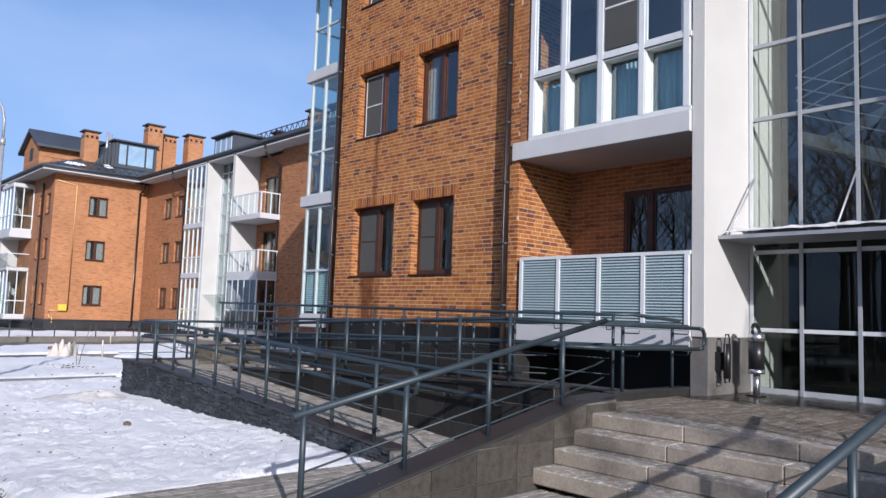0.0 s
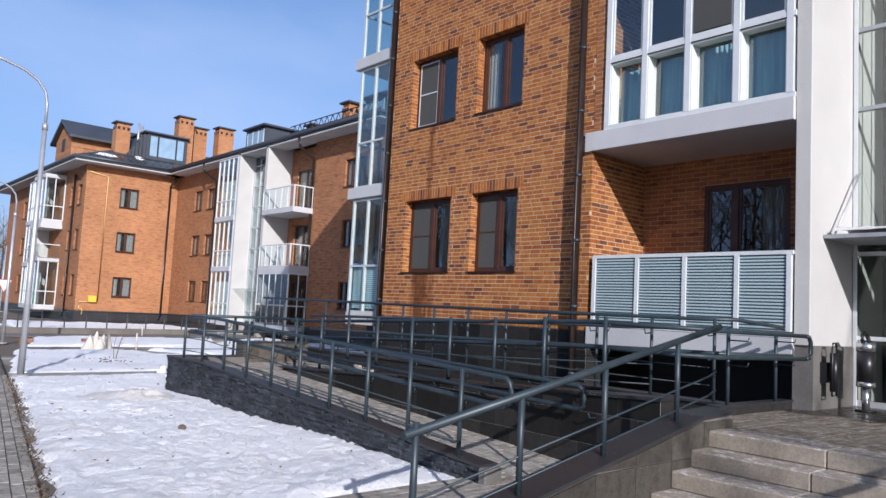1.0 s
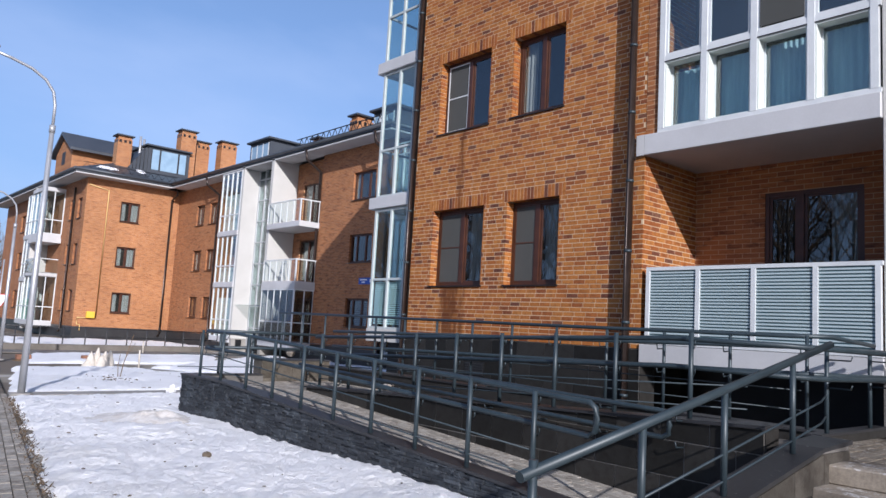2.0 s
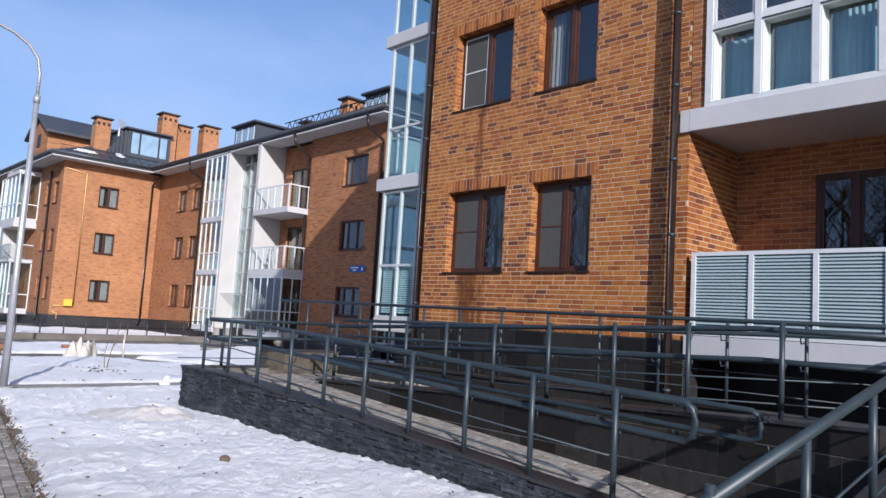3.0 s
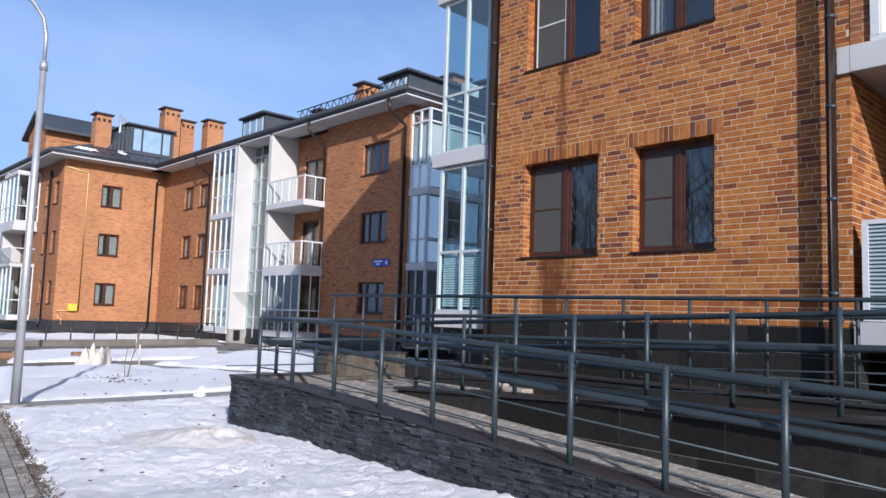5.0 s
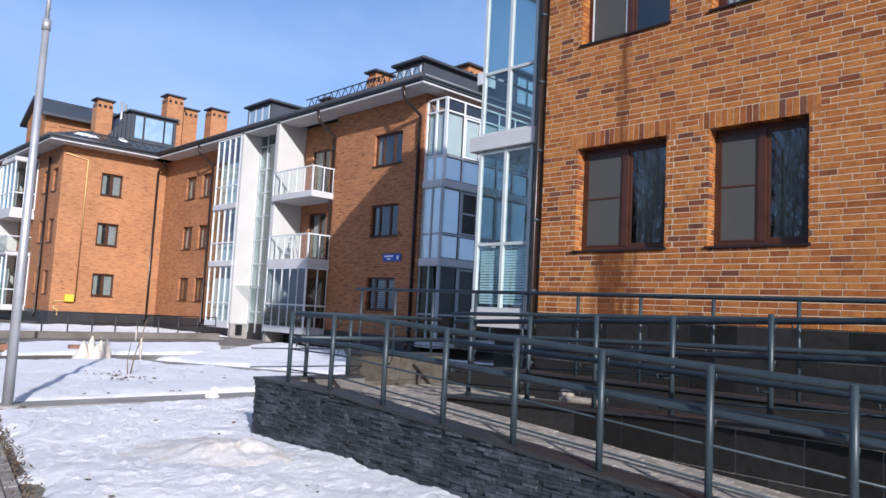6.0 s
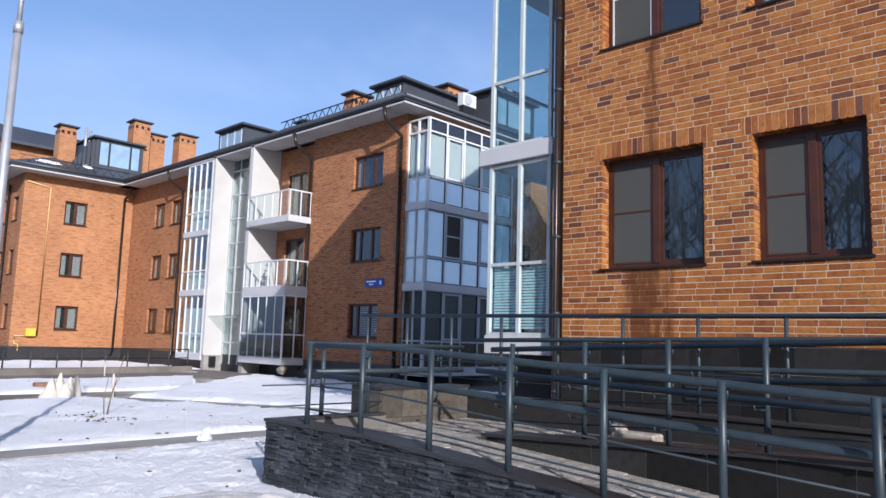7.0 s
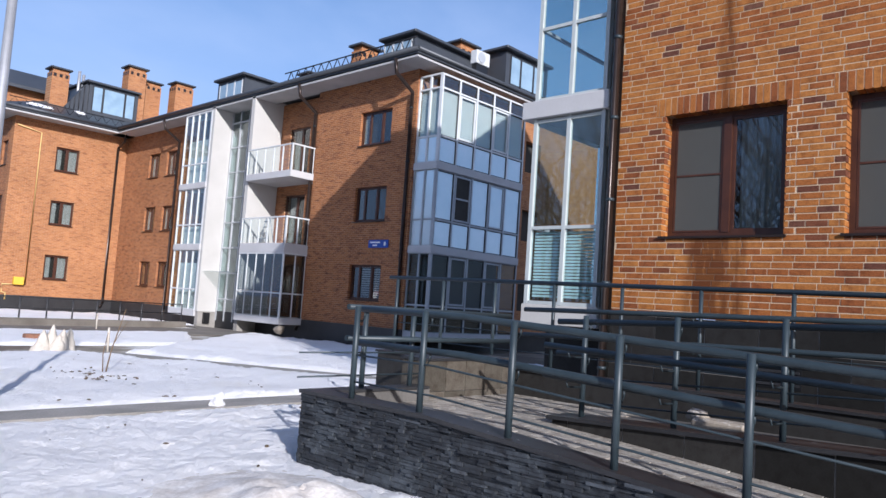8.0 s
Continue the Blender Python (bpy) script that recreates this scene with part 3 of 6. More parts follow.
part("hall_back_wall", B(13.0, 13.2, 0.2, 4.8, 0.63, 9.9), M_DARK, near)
for k in range(6):
    z = 3.1 + k * 1.5
    part("stair_flight", prism(bmesh.new(), [(0.6, z + (1.5 if k % 2 else 0)), (4.4, z + (0 if k % 2 else 1.5)), (4.4, z - 0.2 + (0 if k % 2 else 1.5)), (0.6, z - 0.2 + (1.5 if k % 2 else 0))], "x", 11.4 + 0.8 * (k % 2), 12.1 + 0.8 * (k % 2)), M_CONC, near)
    fb = bmesh.new()
    for q in range(4):
        tube(fb, [(11.35, 0.6, z + 0.25 + 0.2 * q + (1.5 if k % 2 else 0)), (11.35, 4.4, z + 0.25 + 0.2 * q + (0 if k % 2 else 1.5))], 0.011, 6)
    part("stair_railing", fb, M_GALV, near)
canopy = part("canopy", B(9.64, GX - 0.06, 0.2, 4.79, 2.76, 2.81), M_GALV, near, "thin steel and glass entrance canopy")
cs = bmesh.new()
nn = 60
rows = []
for i in range(nn + 1):
    y = 0.3 + 4.4 * i / nn
    w = 0.55 + 0.3 * noise.noise(Vector((y * 1.3, 0, 7))) + 0.12 * noise.noise(Vector((y * 5, 0, 2)))
    rows.append([cs.verts.new((9.66 + w * k / 5, y, 2.815 + (0.085 + 0.05 * noise.noise(Vector((y * 4, k, 1)))) * (1 if 0 < k < 5 else 0.5 if k == 0 else 0.1))) for k in range(6)])
for r0, r1 in zip(rows, rows[1:]):
    for k in range(5):
        cs.faces.new((r0[k], r0[k + 1], r1[k + 1], r1[k])).smooth = True
part("canopy_snow", cs, M_SNOW, canopy, "ragged snow on the canopy")
for y in (4.7, 3.3, 1.8):
    part("canopy_tie", tube(bmesh.new(), [(9.75, y, 2.82), (GX - 0.06, y, 3.75)], 0.014, 6), M_GALV, canopy)

# glass bay at the end of the front
bay = part("glass_bay", B(9.3, 11.2, 13.81, 15.02, 1.19, 1.46, bevel=0.01), M_WHITE, near, "tall glass corner bay with white frame")
for z in (4.03, 7.08):
    part("bay_slab", B(9.24, 11.2, 13.77, 15.15, z, z + 0.25, bevel=0.01), M_SLAB, bay)
for z0, z1 in ((1.46, 4.03), (4.28, 7.08), (7.33, 9.9)):
    for y in (13.87, 14.4, 14.95):
        part("post", B(9.3, 9.36, y - 0.028, y + 0.028, z0, z1), M_BAYFRAME, bay)
    for z in (z0, z0 + 1.02, z1 - 0.06):
        part("transom", B(9.305, 9.355, 13.905, 14.915, z, z + 0.045), M_BAYFRAME, bay)
    for a, b in ((13.905, 14.365), (14.435, 14.915)):
        for c, d in ((z0 + 0.06, z0 + 1.02), (z0 + 1.08, z1 - 0.06)):
            part("pane", B(9.326, 9.332, a, b, c, d), M_BAYGLASS, bay).visible_shadow = False
    # the far side of the bay
    part("post", B(11.14, 11.2, 14.9, 14.97, z0, z1), M_GREYFRAME, bay)
    part("transom", B(9.36, 11.14, 14.92, 14.97, z0 + 1.03, z0 + 1.07), M_GREYFRAME, bay)
    part("bay_floor", B(9.37, 11.19, 13.82, 14.9, z0 - 0.24, z0 - 0.02), M_CONC, bay)
    for c, d in ((z0, z0 + 1.02), (z0 + 1.08, z1)):
        part("pane", B(9.36, 11.14, 14.94, 14.946, c, d), M_BAYGLASS, bay).visible_shadow = False
bl = bmesh.new()
z = 1.56
while z < 2.45:
    box(bl, 9.39, 9.397, 13.91, 14.91, z, z + 0.03)
    z += 0.043
part("roller_blind", bl, M_BLIND, bay, "pale teal slatted blind")
part("inner_wall", B(11.2, 11.4, 13.6, 15.02, 1.2, 9.9), M_WALL_Y_SHADED, near)
part("end_wall", B(FX + 0.38, 11.4, 13.45, 13.6, 1.4, 9.9), M_WALL_X, near)


def drainpipe(parent, x, y, z0, z1, r=0.05, clips=1.05, mat_=None):
    """A downpipe with collars and a kicked foot."""
    p = part("drainpipe", tube(bmesh.new(), [(x - 0.16, y, z0), (x - 0.06, y, z0 + 0.12), (x, y, z0 + 0.26), (x, y, z1)], r, 10), mat_ or M_PIPE, parent, "dark brown drainpipe with steel clips")
    z = z0 + 0.5
    while z < z1:
        part("pipe_clip", tube(bmesh.new(), [(x, y, z), (x, y, z + 0.04)], r + 0.006, 10), M_RAIL, p)
        z += clips
    return p


drainpipe(near, FX - 0.135, 8.36, 0.2, 9.8, 0.055)
drainpipe(near, FX - 0.06, 13.66, 0.2, 9.8)
# solid dark brown fill stands in for the shaded recess beside the pipe
part("pipe_recess", B(FX + 0.0, FX + 0.3, 13.6, 13.72, 1.4, 9.9), M_PIPE, near)
# the rest of the block, plain
part("rear_volume", B(13.2, 22.0, -8.0, 13.0, -0.4, TOP), M_WALL_X, near)
part("rear_volume", B(11.0, 13.2, 5.0, 13.0, -0.4, TOP), M_DARK, near)
part("wall", B(FX, 13.2, -8.0, -0.002, -0.4, TOP), M_WALL_Y_SHADED, near)
# unseen roof, outline shaped to cast the shadow edge on the far block
part("roof", prism(bmesh.new(), [(8.1, 9.95), (8.1, 10.2), (11.4, 12.6), (13.2, 13.6), (13.6, 13.3), (14.4, 12.25), (16.1, 12.3), (19.2, 14.5), (20.4, 14.5), (22.9, 10.2), (22.9, 9.95)], "y", -9.0, 15.7), M_ROOF, near, "unseen dark sheet-metal roof, outlined for its shadow")
vent = part("vent_grille", B(FX - 0.015, FX, 11.35, 11.85, 0.72, 0.98), M_BLACK, near, "dark louvred vent grille")
for k in range(5):
    part("louvre", B(FX - 0.03, FX - 0.016, 11.37, 11.83, 0.75 + 0.045 * k, 0.775 + 0.045 * k), M_CAP, vent)

# ---- far building ----
far = thing("apartment_building", "angled three-storey brick apartment block with unseen dark sheet-metal roof, outlined for its shadow and white bays", "building")
BX, CY, CX = 19.5, 52.16, 13.48
FZ = (1.40, 4.40, 7.38)
FH = 1.34
west = [(29.2, 31.0), (45.9, 47.0), (47.8, 49.05)]
hw = [(a, b, z, z + FH) for a, b in west for z in FZ]
doors = [(34.95, 36.4, z, z + 2.2) for z in (0.55, 3.6, 6.6)]
wall_y("wall", BX, BX + 0.4, 27.9, 33.8, 0.45, 10.0, [h for h in hw if h[1] < 39], M_WALL_Y_SHADED, far, "orange brick wall")
wall_y("recess_wall", 20.0, 20.3, 33.8, 37.1, 0.3, 10.0, doors, M_WALL_Y_SHADED, far, "brick wall behind the balconies")
wall_y("wall", BX, BX + 0.4, 43.2, CY + 0.02, 0.45, 10.0, [h for h in hw if h[0] > 39], M_WALL_Y_SHADED, far, "orange brick wall")
hc = [(15.66, 16.9, z, z + FH) for z in FZ]
wall_x("wall", CX, BX, CY, CY + 0.4, 0.45, 10.0, hc, M_WALL_X, far, "sunlit orange brick wall")
hl = [(a, b, z, z + FH) for a, b in ((52.9, 53.8), (54.9, 55.6), (64.0, 65.4), (68.0, 69.4)) for z in FZ]
wall_y("wall", CX, CX + 0.4, CY + 0.4, 75.0, 0.45, 10.0, hl, M_WALL_Y_SHADED, far)
for a, b in west:
    for z in FZ:
        triple = a < 40
        w = window(far, (BX + 0.15, (a + b) / 2, z), "-x", b - a, FH, M_BROWN, bar=False, curtain=((0.8, 0.98), (0.05, 0.15)) if triple and z > 2 else ((0.55, 0.98),) if z > 2 else (), sill=True, split=0.34 if triple else 0.5)
        if triple:
            part("mullion", B(-0.045, 0.03, 0.36, 0.45, 0.06, FH - 0.06), M_BROWN, w)
            if z < 2:
                sl = bmesh.new()
                for k in range(14):
                    box(sl, 0.05, 0.056, -0.84, 0.36, 0.09 + 0.088 * k, 0.145 + 0.088 * k)
                part("slatted_blind", sl, M_CURTAIN, w, "white slatted blind")
for a, b, z, _ in hc:
    window(far, ((a + b) / 2, CY + 0.15, z), "-y", b - a, FH, M_BROWN, bar=False, curtain=((0.05, 0.5), (0.7, 0.98)))
for a, b, z, _ in hl:
    window(far, (CX + 0.15, (a + b) / 2, z), "-x", b - a, FH, M_BROWN, bar=False)
wall_y("base_wall", BX - 0.03, BX + 0.4, 27.9, CY, -1.0, 0.448, [], M_CAP, far, "dark stone base")
wall_x("base_wall", CX - 0.03, BX - 0.03, CY - 0.03, CY + 0.4, -1.0, 0.448, [], M_CAP, far, "dark stone base")
wall_y("base_wall", CX - 0.03, CX + 0.4, CY + 0.4, 75.0, -1.0, 0.448, [], M_CAP, far)
part("rear_volume", B(21.2, 32.0, 28.2, 66.0, -0.5, 10.0), M_DARK, far)
part("rear_volume", B(14.4, 21.2, 53.0, 75.0, -0.5, 10.0), M_DARK, far)
# brick south face behind the glass bay
wall_x("wall", BX + 0.4, 32.0, 27.905, 28.2, 0.45, 10.0, [(26.2, 27.3, z, z + FH) for z in FZ], M_WALL_X, far)


def roof_slab(name, pts, label=""):
    """A roof as a closed body over a plan outline: pts of (x, y, z) along eave and ridge, two rows of one length."""
    bm = bmesh.new()
    lo, hi = pts
    a = [bm.verts.new(p) for p in lo]
    b = [bm.verts.new(p) for p in hi]
    a2 = [bm.verts.new((p[0], p[1], p[2] - 0.2)) for p in lo]
    b2 = [bm.verts.new((p[0], p[1], lo[0][2] - 0.2)) for p in hi]
    for i in range(len(lo) - 1):
        bm.faces.new((a[i], a[i + 1], b[i + 1], b[i]))
        bm.faces.new((a2[i], a2[i + 1], a[i + 1], a[i]))
        bm.faces.new((b2[i], b2[i + 1], b[i + 1], b[i]))
        bm.faces.new((a2[i], a2[i + 1], b2[i + 1], b2[i]))
    bm.faces.new((a2[0], a[0], b[0], b2[0]))
    bm.faces.new((a2[-1], a[-1], b[-1], b2[-1]))
    return part(name, bm, M_ROOF, far, label)


EZ = 10.3
eave = [(30.0, 26.95, EZ), (18.45, 26.95, EZ), (18.45, 51.1, EZ), (12.4, 51.1, EZ), (12.4, 76.0, EZ)]
ridge = [(30.0, 33.5, 12.5), (24.5, 33.5, 12.5), (24.5, 57.5, 12.9), (19.0, 57.5, 12.9), (19.0, 76.0, 12.9)]
roof_slab("roof", (eave, ridge), "dark grey sheet-metal hipped roof with snow patches")
sof = bmesh.new()
for q in ((18.5, 30.0, 27.0, 28.0), (18.5, 19.6, 28.0, 52.1), (12.45, 19.6, 51.15, 52.3), (12.45, 13.6, 52.3, 76.0)):
    box(sof, q[0], q[1], q[2], q[3], 9.96 + 0.001 * q[1], 10.06)
part("soffit", sof, M_SOFFIT, far, "pale soffit under wide eaves")
for q in (((18.42, 26.92, 10.25), (18.42, 51.08, 10.25)), ((18.42, 51.08, 10.25), (12.37, 51.08, 10.25)), ((18.42, 26.92, 10.25), (30.0, 26.92, 10.25)), ((12.37, 51.08, 10.25), (12.37, 76.0, 10.25))):
    part("gutter", tube(bmesh.new(), q, 0.09, 8), M_ROOF, far)


def chimney(x, y, z0, z1, w, d):
    c = part("chimney", B(x - w / 2, x + w / 2, y - d / 2, y + d / 2, z0, z1 - 0.28), M_WALL_X, far, "brick chimney with dark metal cap")
    part("cap", B(x - w / 2 - 0.12, x + w / 2 + 0.12, y - d / 2 - 0.12, y + d / 2 + 0.12, z1 - 0.1, z1, bevel=0.02), M_ROOF, c)
    part("flue_crown", B(x - w / 2 + 0.05, x + w / 2 - 0.05, y - d / 2 + 0.05, y + d / 2 - 0.05, z1 - 0.28, z1 - 0.1), M_WALL_X, c)
    for k in range(3):
        part("flue_opening", B(x - w / 2 - 0.01 + 0.0, x + w / 2 + 0.01, y - d / 3 + k * d / 3 - 0.08, y - d / 3 + k * d / 3 + 0.08, z1 - 0.55, z1 - 0.36), M_BLACK, c)
        part("flue_opening", B(x - w / 3 + k * w / 3 - 0.08, x - w / 3 + k * w / 3 + 0.08, y - d / 2 - 0.01, y + d / 2 + 0.01, z1 - 0.55, z1 - 0.36), M_BLACK, c)


chimney(20.85, 32.65, 10.8, 12.12, 1.0, 0.65)
chimney(20.85, 36.2, 10.8, 11.5, 1.0, 0.7)
chimney(15.95, 54.0, 11.0, 13.5, 0.95, 0.8)
chimney(20.3, 54.0, 11.0, 14.8, 1.1, 0.9)
chimney(21.9, 55.2, 11.0, 14.5, 1.0, 0.9)
chimney(23.4, 54.0, 11.0, 14.6, 1.2, 0.9)
chimney(23.8, 29.8, 11.0, 12.6, 1.1, 0.8)


def dormer(x0, x1, y0, y1, z0, z1, face, panes):
    """A flat-topped metal dormer with a glazed front."""
    d = part("dormer", B(x0, x1, y0, y1, z0, z1 - 0.12), M_ROOF, far, "dark sheet-metal dormer with glazed front")
    part("dormer_roof", B(x0 - 0.25, x1 + 0.1, y0 - 0.25, y1 + 0.1, z1 - 0.12, z1, bevel=0.02), M_ROOF, d)
    if face == "-x":
        for a, b in panes:
            part("pane", B(x0 - 0.02, x0 - 0.008, a, b, z0 + 0.55, z1 - 0.3), M_FILM, d)
            part("pane_frame", B(x0 - 0.03, x0 - 0.004, a - 0.06, a, z0 + 0.5, z1 - 0.25), M_FRAME, d)
            part("pane_frame", B(x0 - 0.03, x0 - 0.004, b, b + 0.06, z0 + 0.5, z1 - 0.25), M_FRAME, d)
    else:
        for a, b in panes:
            part("pane", B(a, b, y0 - 0.02, y0 - 0.008, z0 + 0.55, z1 - 0.3), M_FILM, d)
            part("pane_frame", B(a - 0.06, a, y0 - 0.03, y0 - 0.004, z0 + 0.5, z1 - 0.25), M_CAP, d)
            part("pane_frame", B(b, b + 0.06, y0 - 0.03, y0 - 0.004, z0 + 0.5, z1 - 0.25), M_CAP, d)
    return d


corner_dormer = dormer(17.5, 20.4, 53.4, 56.5, 10.9, 13.15, "-y", [(17.75, 18.25), (18.37, 19.55), (19.67, 20.15)])
part("sloping_cheek", prism(bmesh.new(), [(16.2, 11.25), (17.42, 13.02), (17.498, 13.02), (17.498, 11.25)], "y", 53.5, 56.5), M_ROOF, corner_dormer, "sloping standing-seam cheek")
for k in range(5):
    part("seam", tube(bmesh.new(), [(16.3 + 0.24 * k, 53.48, 11.3), (16.3 + 0.24 * k, 53.48, 11.4 + 0.348 * k)], 0.025, 4), M_CAP, corner_dormer)
for x, z in ((17.15, 13.75), (17.4, 13.6)):
    part("vent_pipe", tube(bmesh.new(), [(x, 54.2, 11.5), (x, 54.2, z)], 0.09, 8), M_GALV, far, "thin steel vent pipe")
dormer(20.3, 24.0, 41.2, 43.7, 10.6, 12.3, "-x", [(41.4, 42.0), (42.12, 42.72), (42.84, 43.44)])
dormer(20.5, 24.0, 29.3, 31.1, 10.6, 12.02, "-x", [(29.5, 29.95), (30.07, 30.47), (30.59, 30.99)])
dormer(24.6, 27.6, 28.0, 30.5, 10.4, 12.4, "-y", [(24.95, 25.55), (25.67, 26.47), (26.59, 27.3)])
# gabled brick attic over the corner
attic = part("attic", prism(bmesh.new(), [(55.5, 10.4), (55.5, 12.3), (57.5, 13.45), (59.5, 12.3), (59.5, 10.4)], "x", 13.2, 18.4), M_WALL_X, far, "gabled brick attic")
part("attic_roof", prism(bmesh.new(), [(54.9, 12.1), (54.9, 12.28), (57.5, 13.7), (60.1, 12.28), (60.1, 12.1), (57.5, 13.5)], "x", 12.9, 18.7), M_ROOF, attic, "dark sheet-metal gable roof")
part("attic_window", B(13.18, 13.199, 57.1, 57.9, 11.4, 12.3), M_GASKET, attic)
# lattice snow guard along the eave
guard = part("snow_guard", tube(bmesh.new(), [(18.9, 27.5, 10.93), (18.9, 35.6, 10.93)], 0.026, 6), M_BLACK, far, "black lattice snow guard")
part("guard_rail", tube(bmesh.new(), [(18.9, 27.5, 10.58), (18.9, 35.6, 10.58)], 0.026, 6), M_BLACK, guard)
for k in range(15):
    y = 27.6 + k * 0.52
    part("lattice_bar", tube(bmesh.new(), [(18.9, y, 10.5), (18.9, y + 0.26, 10.94), (18.9, y + 0.52, 10.5)], 0.022, 5), M_BLACK, guard)
guard = part("snow_guard", tube(bmesh.new(), [(12.9, 51.5, 10.8), (18.9, 51.5, 10.8)], 0.02, 6), M_BLACK, far)
for k in range(12):
    part("lattice_bar", tube(bmesh.new(), [(12.9 + k * 0.5, 51.5, 10.45), (13.15 + k * 0.5, 51.5, 10.8), (13.4 + k * 0.5, 51.5, 10.45)], 0.014, 5), M_BLACK, guard)
random.seed(4)
for k, (x, y, w, d) in enumerate(((14.6, 52.2, 1.6, 0.7), (16.9, 52.8, 0.6, 0.9), (21.0, 52.3, 1.6, 1.0), (19.6, 50.0, 0.8, 1.8), (20.2, 47.0, 1.0, 2.0), (21.6, 51.0, 1.0, 1.2))):
    bm = bmesh.new()
    n = 14
    zz = [EZ + 0.03 + 0.406 * max(0.0, min(y + math.sin(i * 6.283 / n) * d / 2 - 51.1, 1e9)) if y > 51.5 else EZ + 0.03 + 0.364 * (x + math.cos(i * 6.283 / n) * w / 2 - 18.45) for i in range(n)]
    vs = [bm.verts.new((x + math.cos(i * 6.283 / n) * w / 2 * random.uniform(0.6, 1.1), y + math.sin(i * 6.283 / n) * d / 2 * random.uniform(0.6, 1.1), zz[i])) for i in range(n)]
    lo = [bm.verts.new((v.co.x, v.co.y, v.co.z - 0.15)) for v in vs]
    bm.faces.new(vs)
    for i in range(n):
        bm.faces.new((vs[i], vs[(i + 1) % n], lo[(i + 1) % n], lo[i]))
    part("roof_snow", bm, M_SNOW, far, "patch of snow on the roof")

# white side walls, stair hall and bays of the far block
PX = 18.5
for y in (37.1, 40.5):
    part("pylon", B(PX, 20.3, y, y + 0.25, 0.4, 10.1), M_WHITE, far, "white rendered pylon wall")
    part("pylon_base", B(PX + 0.05, 20.3, y - 0.01, y + 0.26, -0.6, 0.398), M_CONC, far)
hall = part("stair_glazing", B(19.5, 19.52, 37.35, 40.5, 0.0, 10.0), M_BAYGLASS, far, "glass stair hall wall")
for y in (37.4, 38.2, 39.0, 39.75, 40.45):
    part("mullion", B(19.44, 19.5, y - 0.04, y + 0.04, 0.0, 10.0), M_GREYFR, hall)
for z in (1.0, 2.2, 3.4, 4.6, 5.8, 7.0, 8.2, 9.4):
    part("transom", B(19.45, 19.498, 37.35, 40.5, z, z + 0.06), M_GREYFR, hall)
part("canopy", B(18.6, 19.44, 37.36, 40.48, 2.25, 2.28), M_SHEER, far, "thin glass canopy")
part("wall_box", B(18.8, 19.1, 40.35, 40.49, -0.15, 0.35), M_BLACK, far, "dark meter box")


def balcony(z, glazed):
    """A balcony that runs out from the recess past the brick front."""
    x0, x1, y0, y1 = PX - 0.15, 20.0, 33.78, 37.1
    s = part("balcony", B(x0, x1, y0, y1 - 0.002, z - 0.28, z, bevel=0.01), M_SLAB, far, "white balcony with glass balustrade" if not glazed else "glazed ground-floor balcony with white frame")
    if glazed:
        part("balcony_roof", B(x0 - 0.01, x1, y0 - 0.01, y1 - 0.002, z + 2.62, z + 2.8), M_SLAB, s)
    top = z + (1.1 if not glazed else 2.62)
    rows = [(z, top)] if not glazed else [(z, z + 1.0), (z + 1.0, top)]
    g = M_SHEER if not glazed else M_GLASS
    ys = [y0 + 0.03 + (y1 - y0 - 0.06) * k / 5 for k in range(6)]
    xs = [x0 + 0.03, x0 + 0.6, 19.44]
    for c, d in rows:
        part("handrail", B(x0, x0 + 0.06, y0, y1, d - 0.05, d), M_FRAME, s)
        part("handrail", B(x0 + 0.06, BX - 0.005, y0, y0 + 0.06, d - 0.05, d), M_FRAME, s)
        for a, b in zip(ys, ys[1:]):
            part("pane", B(x0 + 0.026, x0 + 0.034, a + 0.03, b - 0.03, c + 0.03, d - 0.06), g, s).visible_shadow = False
        for a, b in zip(xs, xs[1:]):
            part("pane", B(a + 0.03, b - 0.03, y0 + 0.026, y0 + 0.034, c + 0.03, d - 0.06), g, s).visible_shadow = False
    for k, y in enumerate(ys):
        w = 0.045 if k == 0 else 0.02
        part("post", B(x0 + 0.005, x0 + 0.055, y - w, y + w, z, top - 0.05), M_FRAME, s)
    for x in xs[1:]:
        part("post", B(x - 0.02, x + 0.02, y0 + 0.005, y0 + 0.055, z, top - 0.05), M_FRAME, s)
    return s


balcony(6.5, False)
balcony(3.5, False)
balcony(0.48, True)
for z in (0.55, 3.6, 6.6):
    window(far, (20.1, 35.675, z), "-x", 1.45, 2.2, M_BROWN, name="balcony_door", bar=False, sill=False, curtain=((0.45, 0.85),), split=0.4)
# ladder left on the middle balcony
lad = thing("step_ladder", "small grey folding step ladder standing on a balcony", "ladder")
for dx in (-0.18, 0.18):
    part("rail", tube(bmesh.new(), [(18.75, 36.0 + dx, 3.5), (18.95, 36.0 + dx * 0.7, 4.65)], 0.02, 6), M_GALV, lad)
    part("rail", tube(bmesh.new(), [(19.2, 36.0 + dx, 3.5), (18.97, 36.0 + dx * 0.7, 4.65)], 0.02, 6), M_GALV, lad)
for k in range(4):
    part("step", B(18.72 + 0.045 * k, 18.84 + 0.045 * k, 35.84, 36.16, 3.73 + 0.25 * k, 3.76 + 0.25 * k), M_GALV, lad)


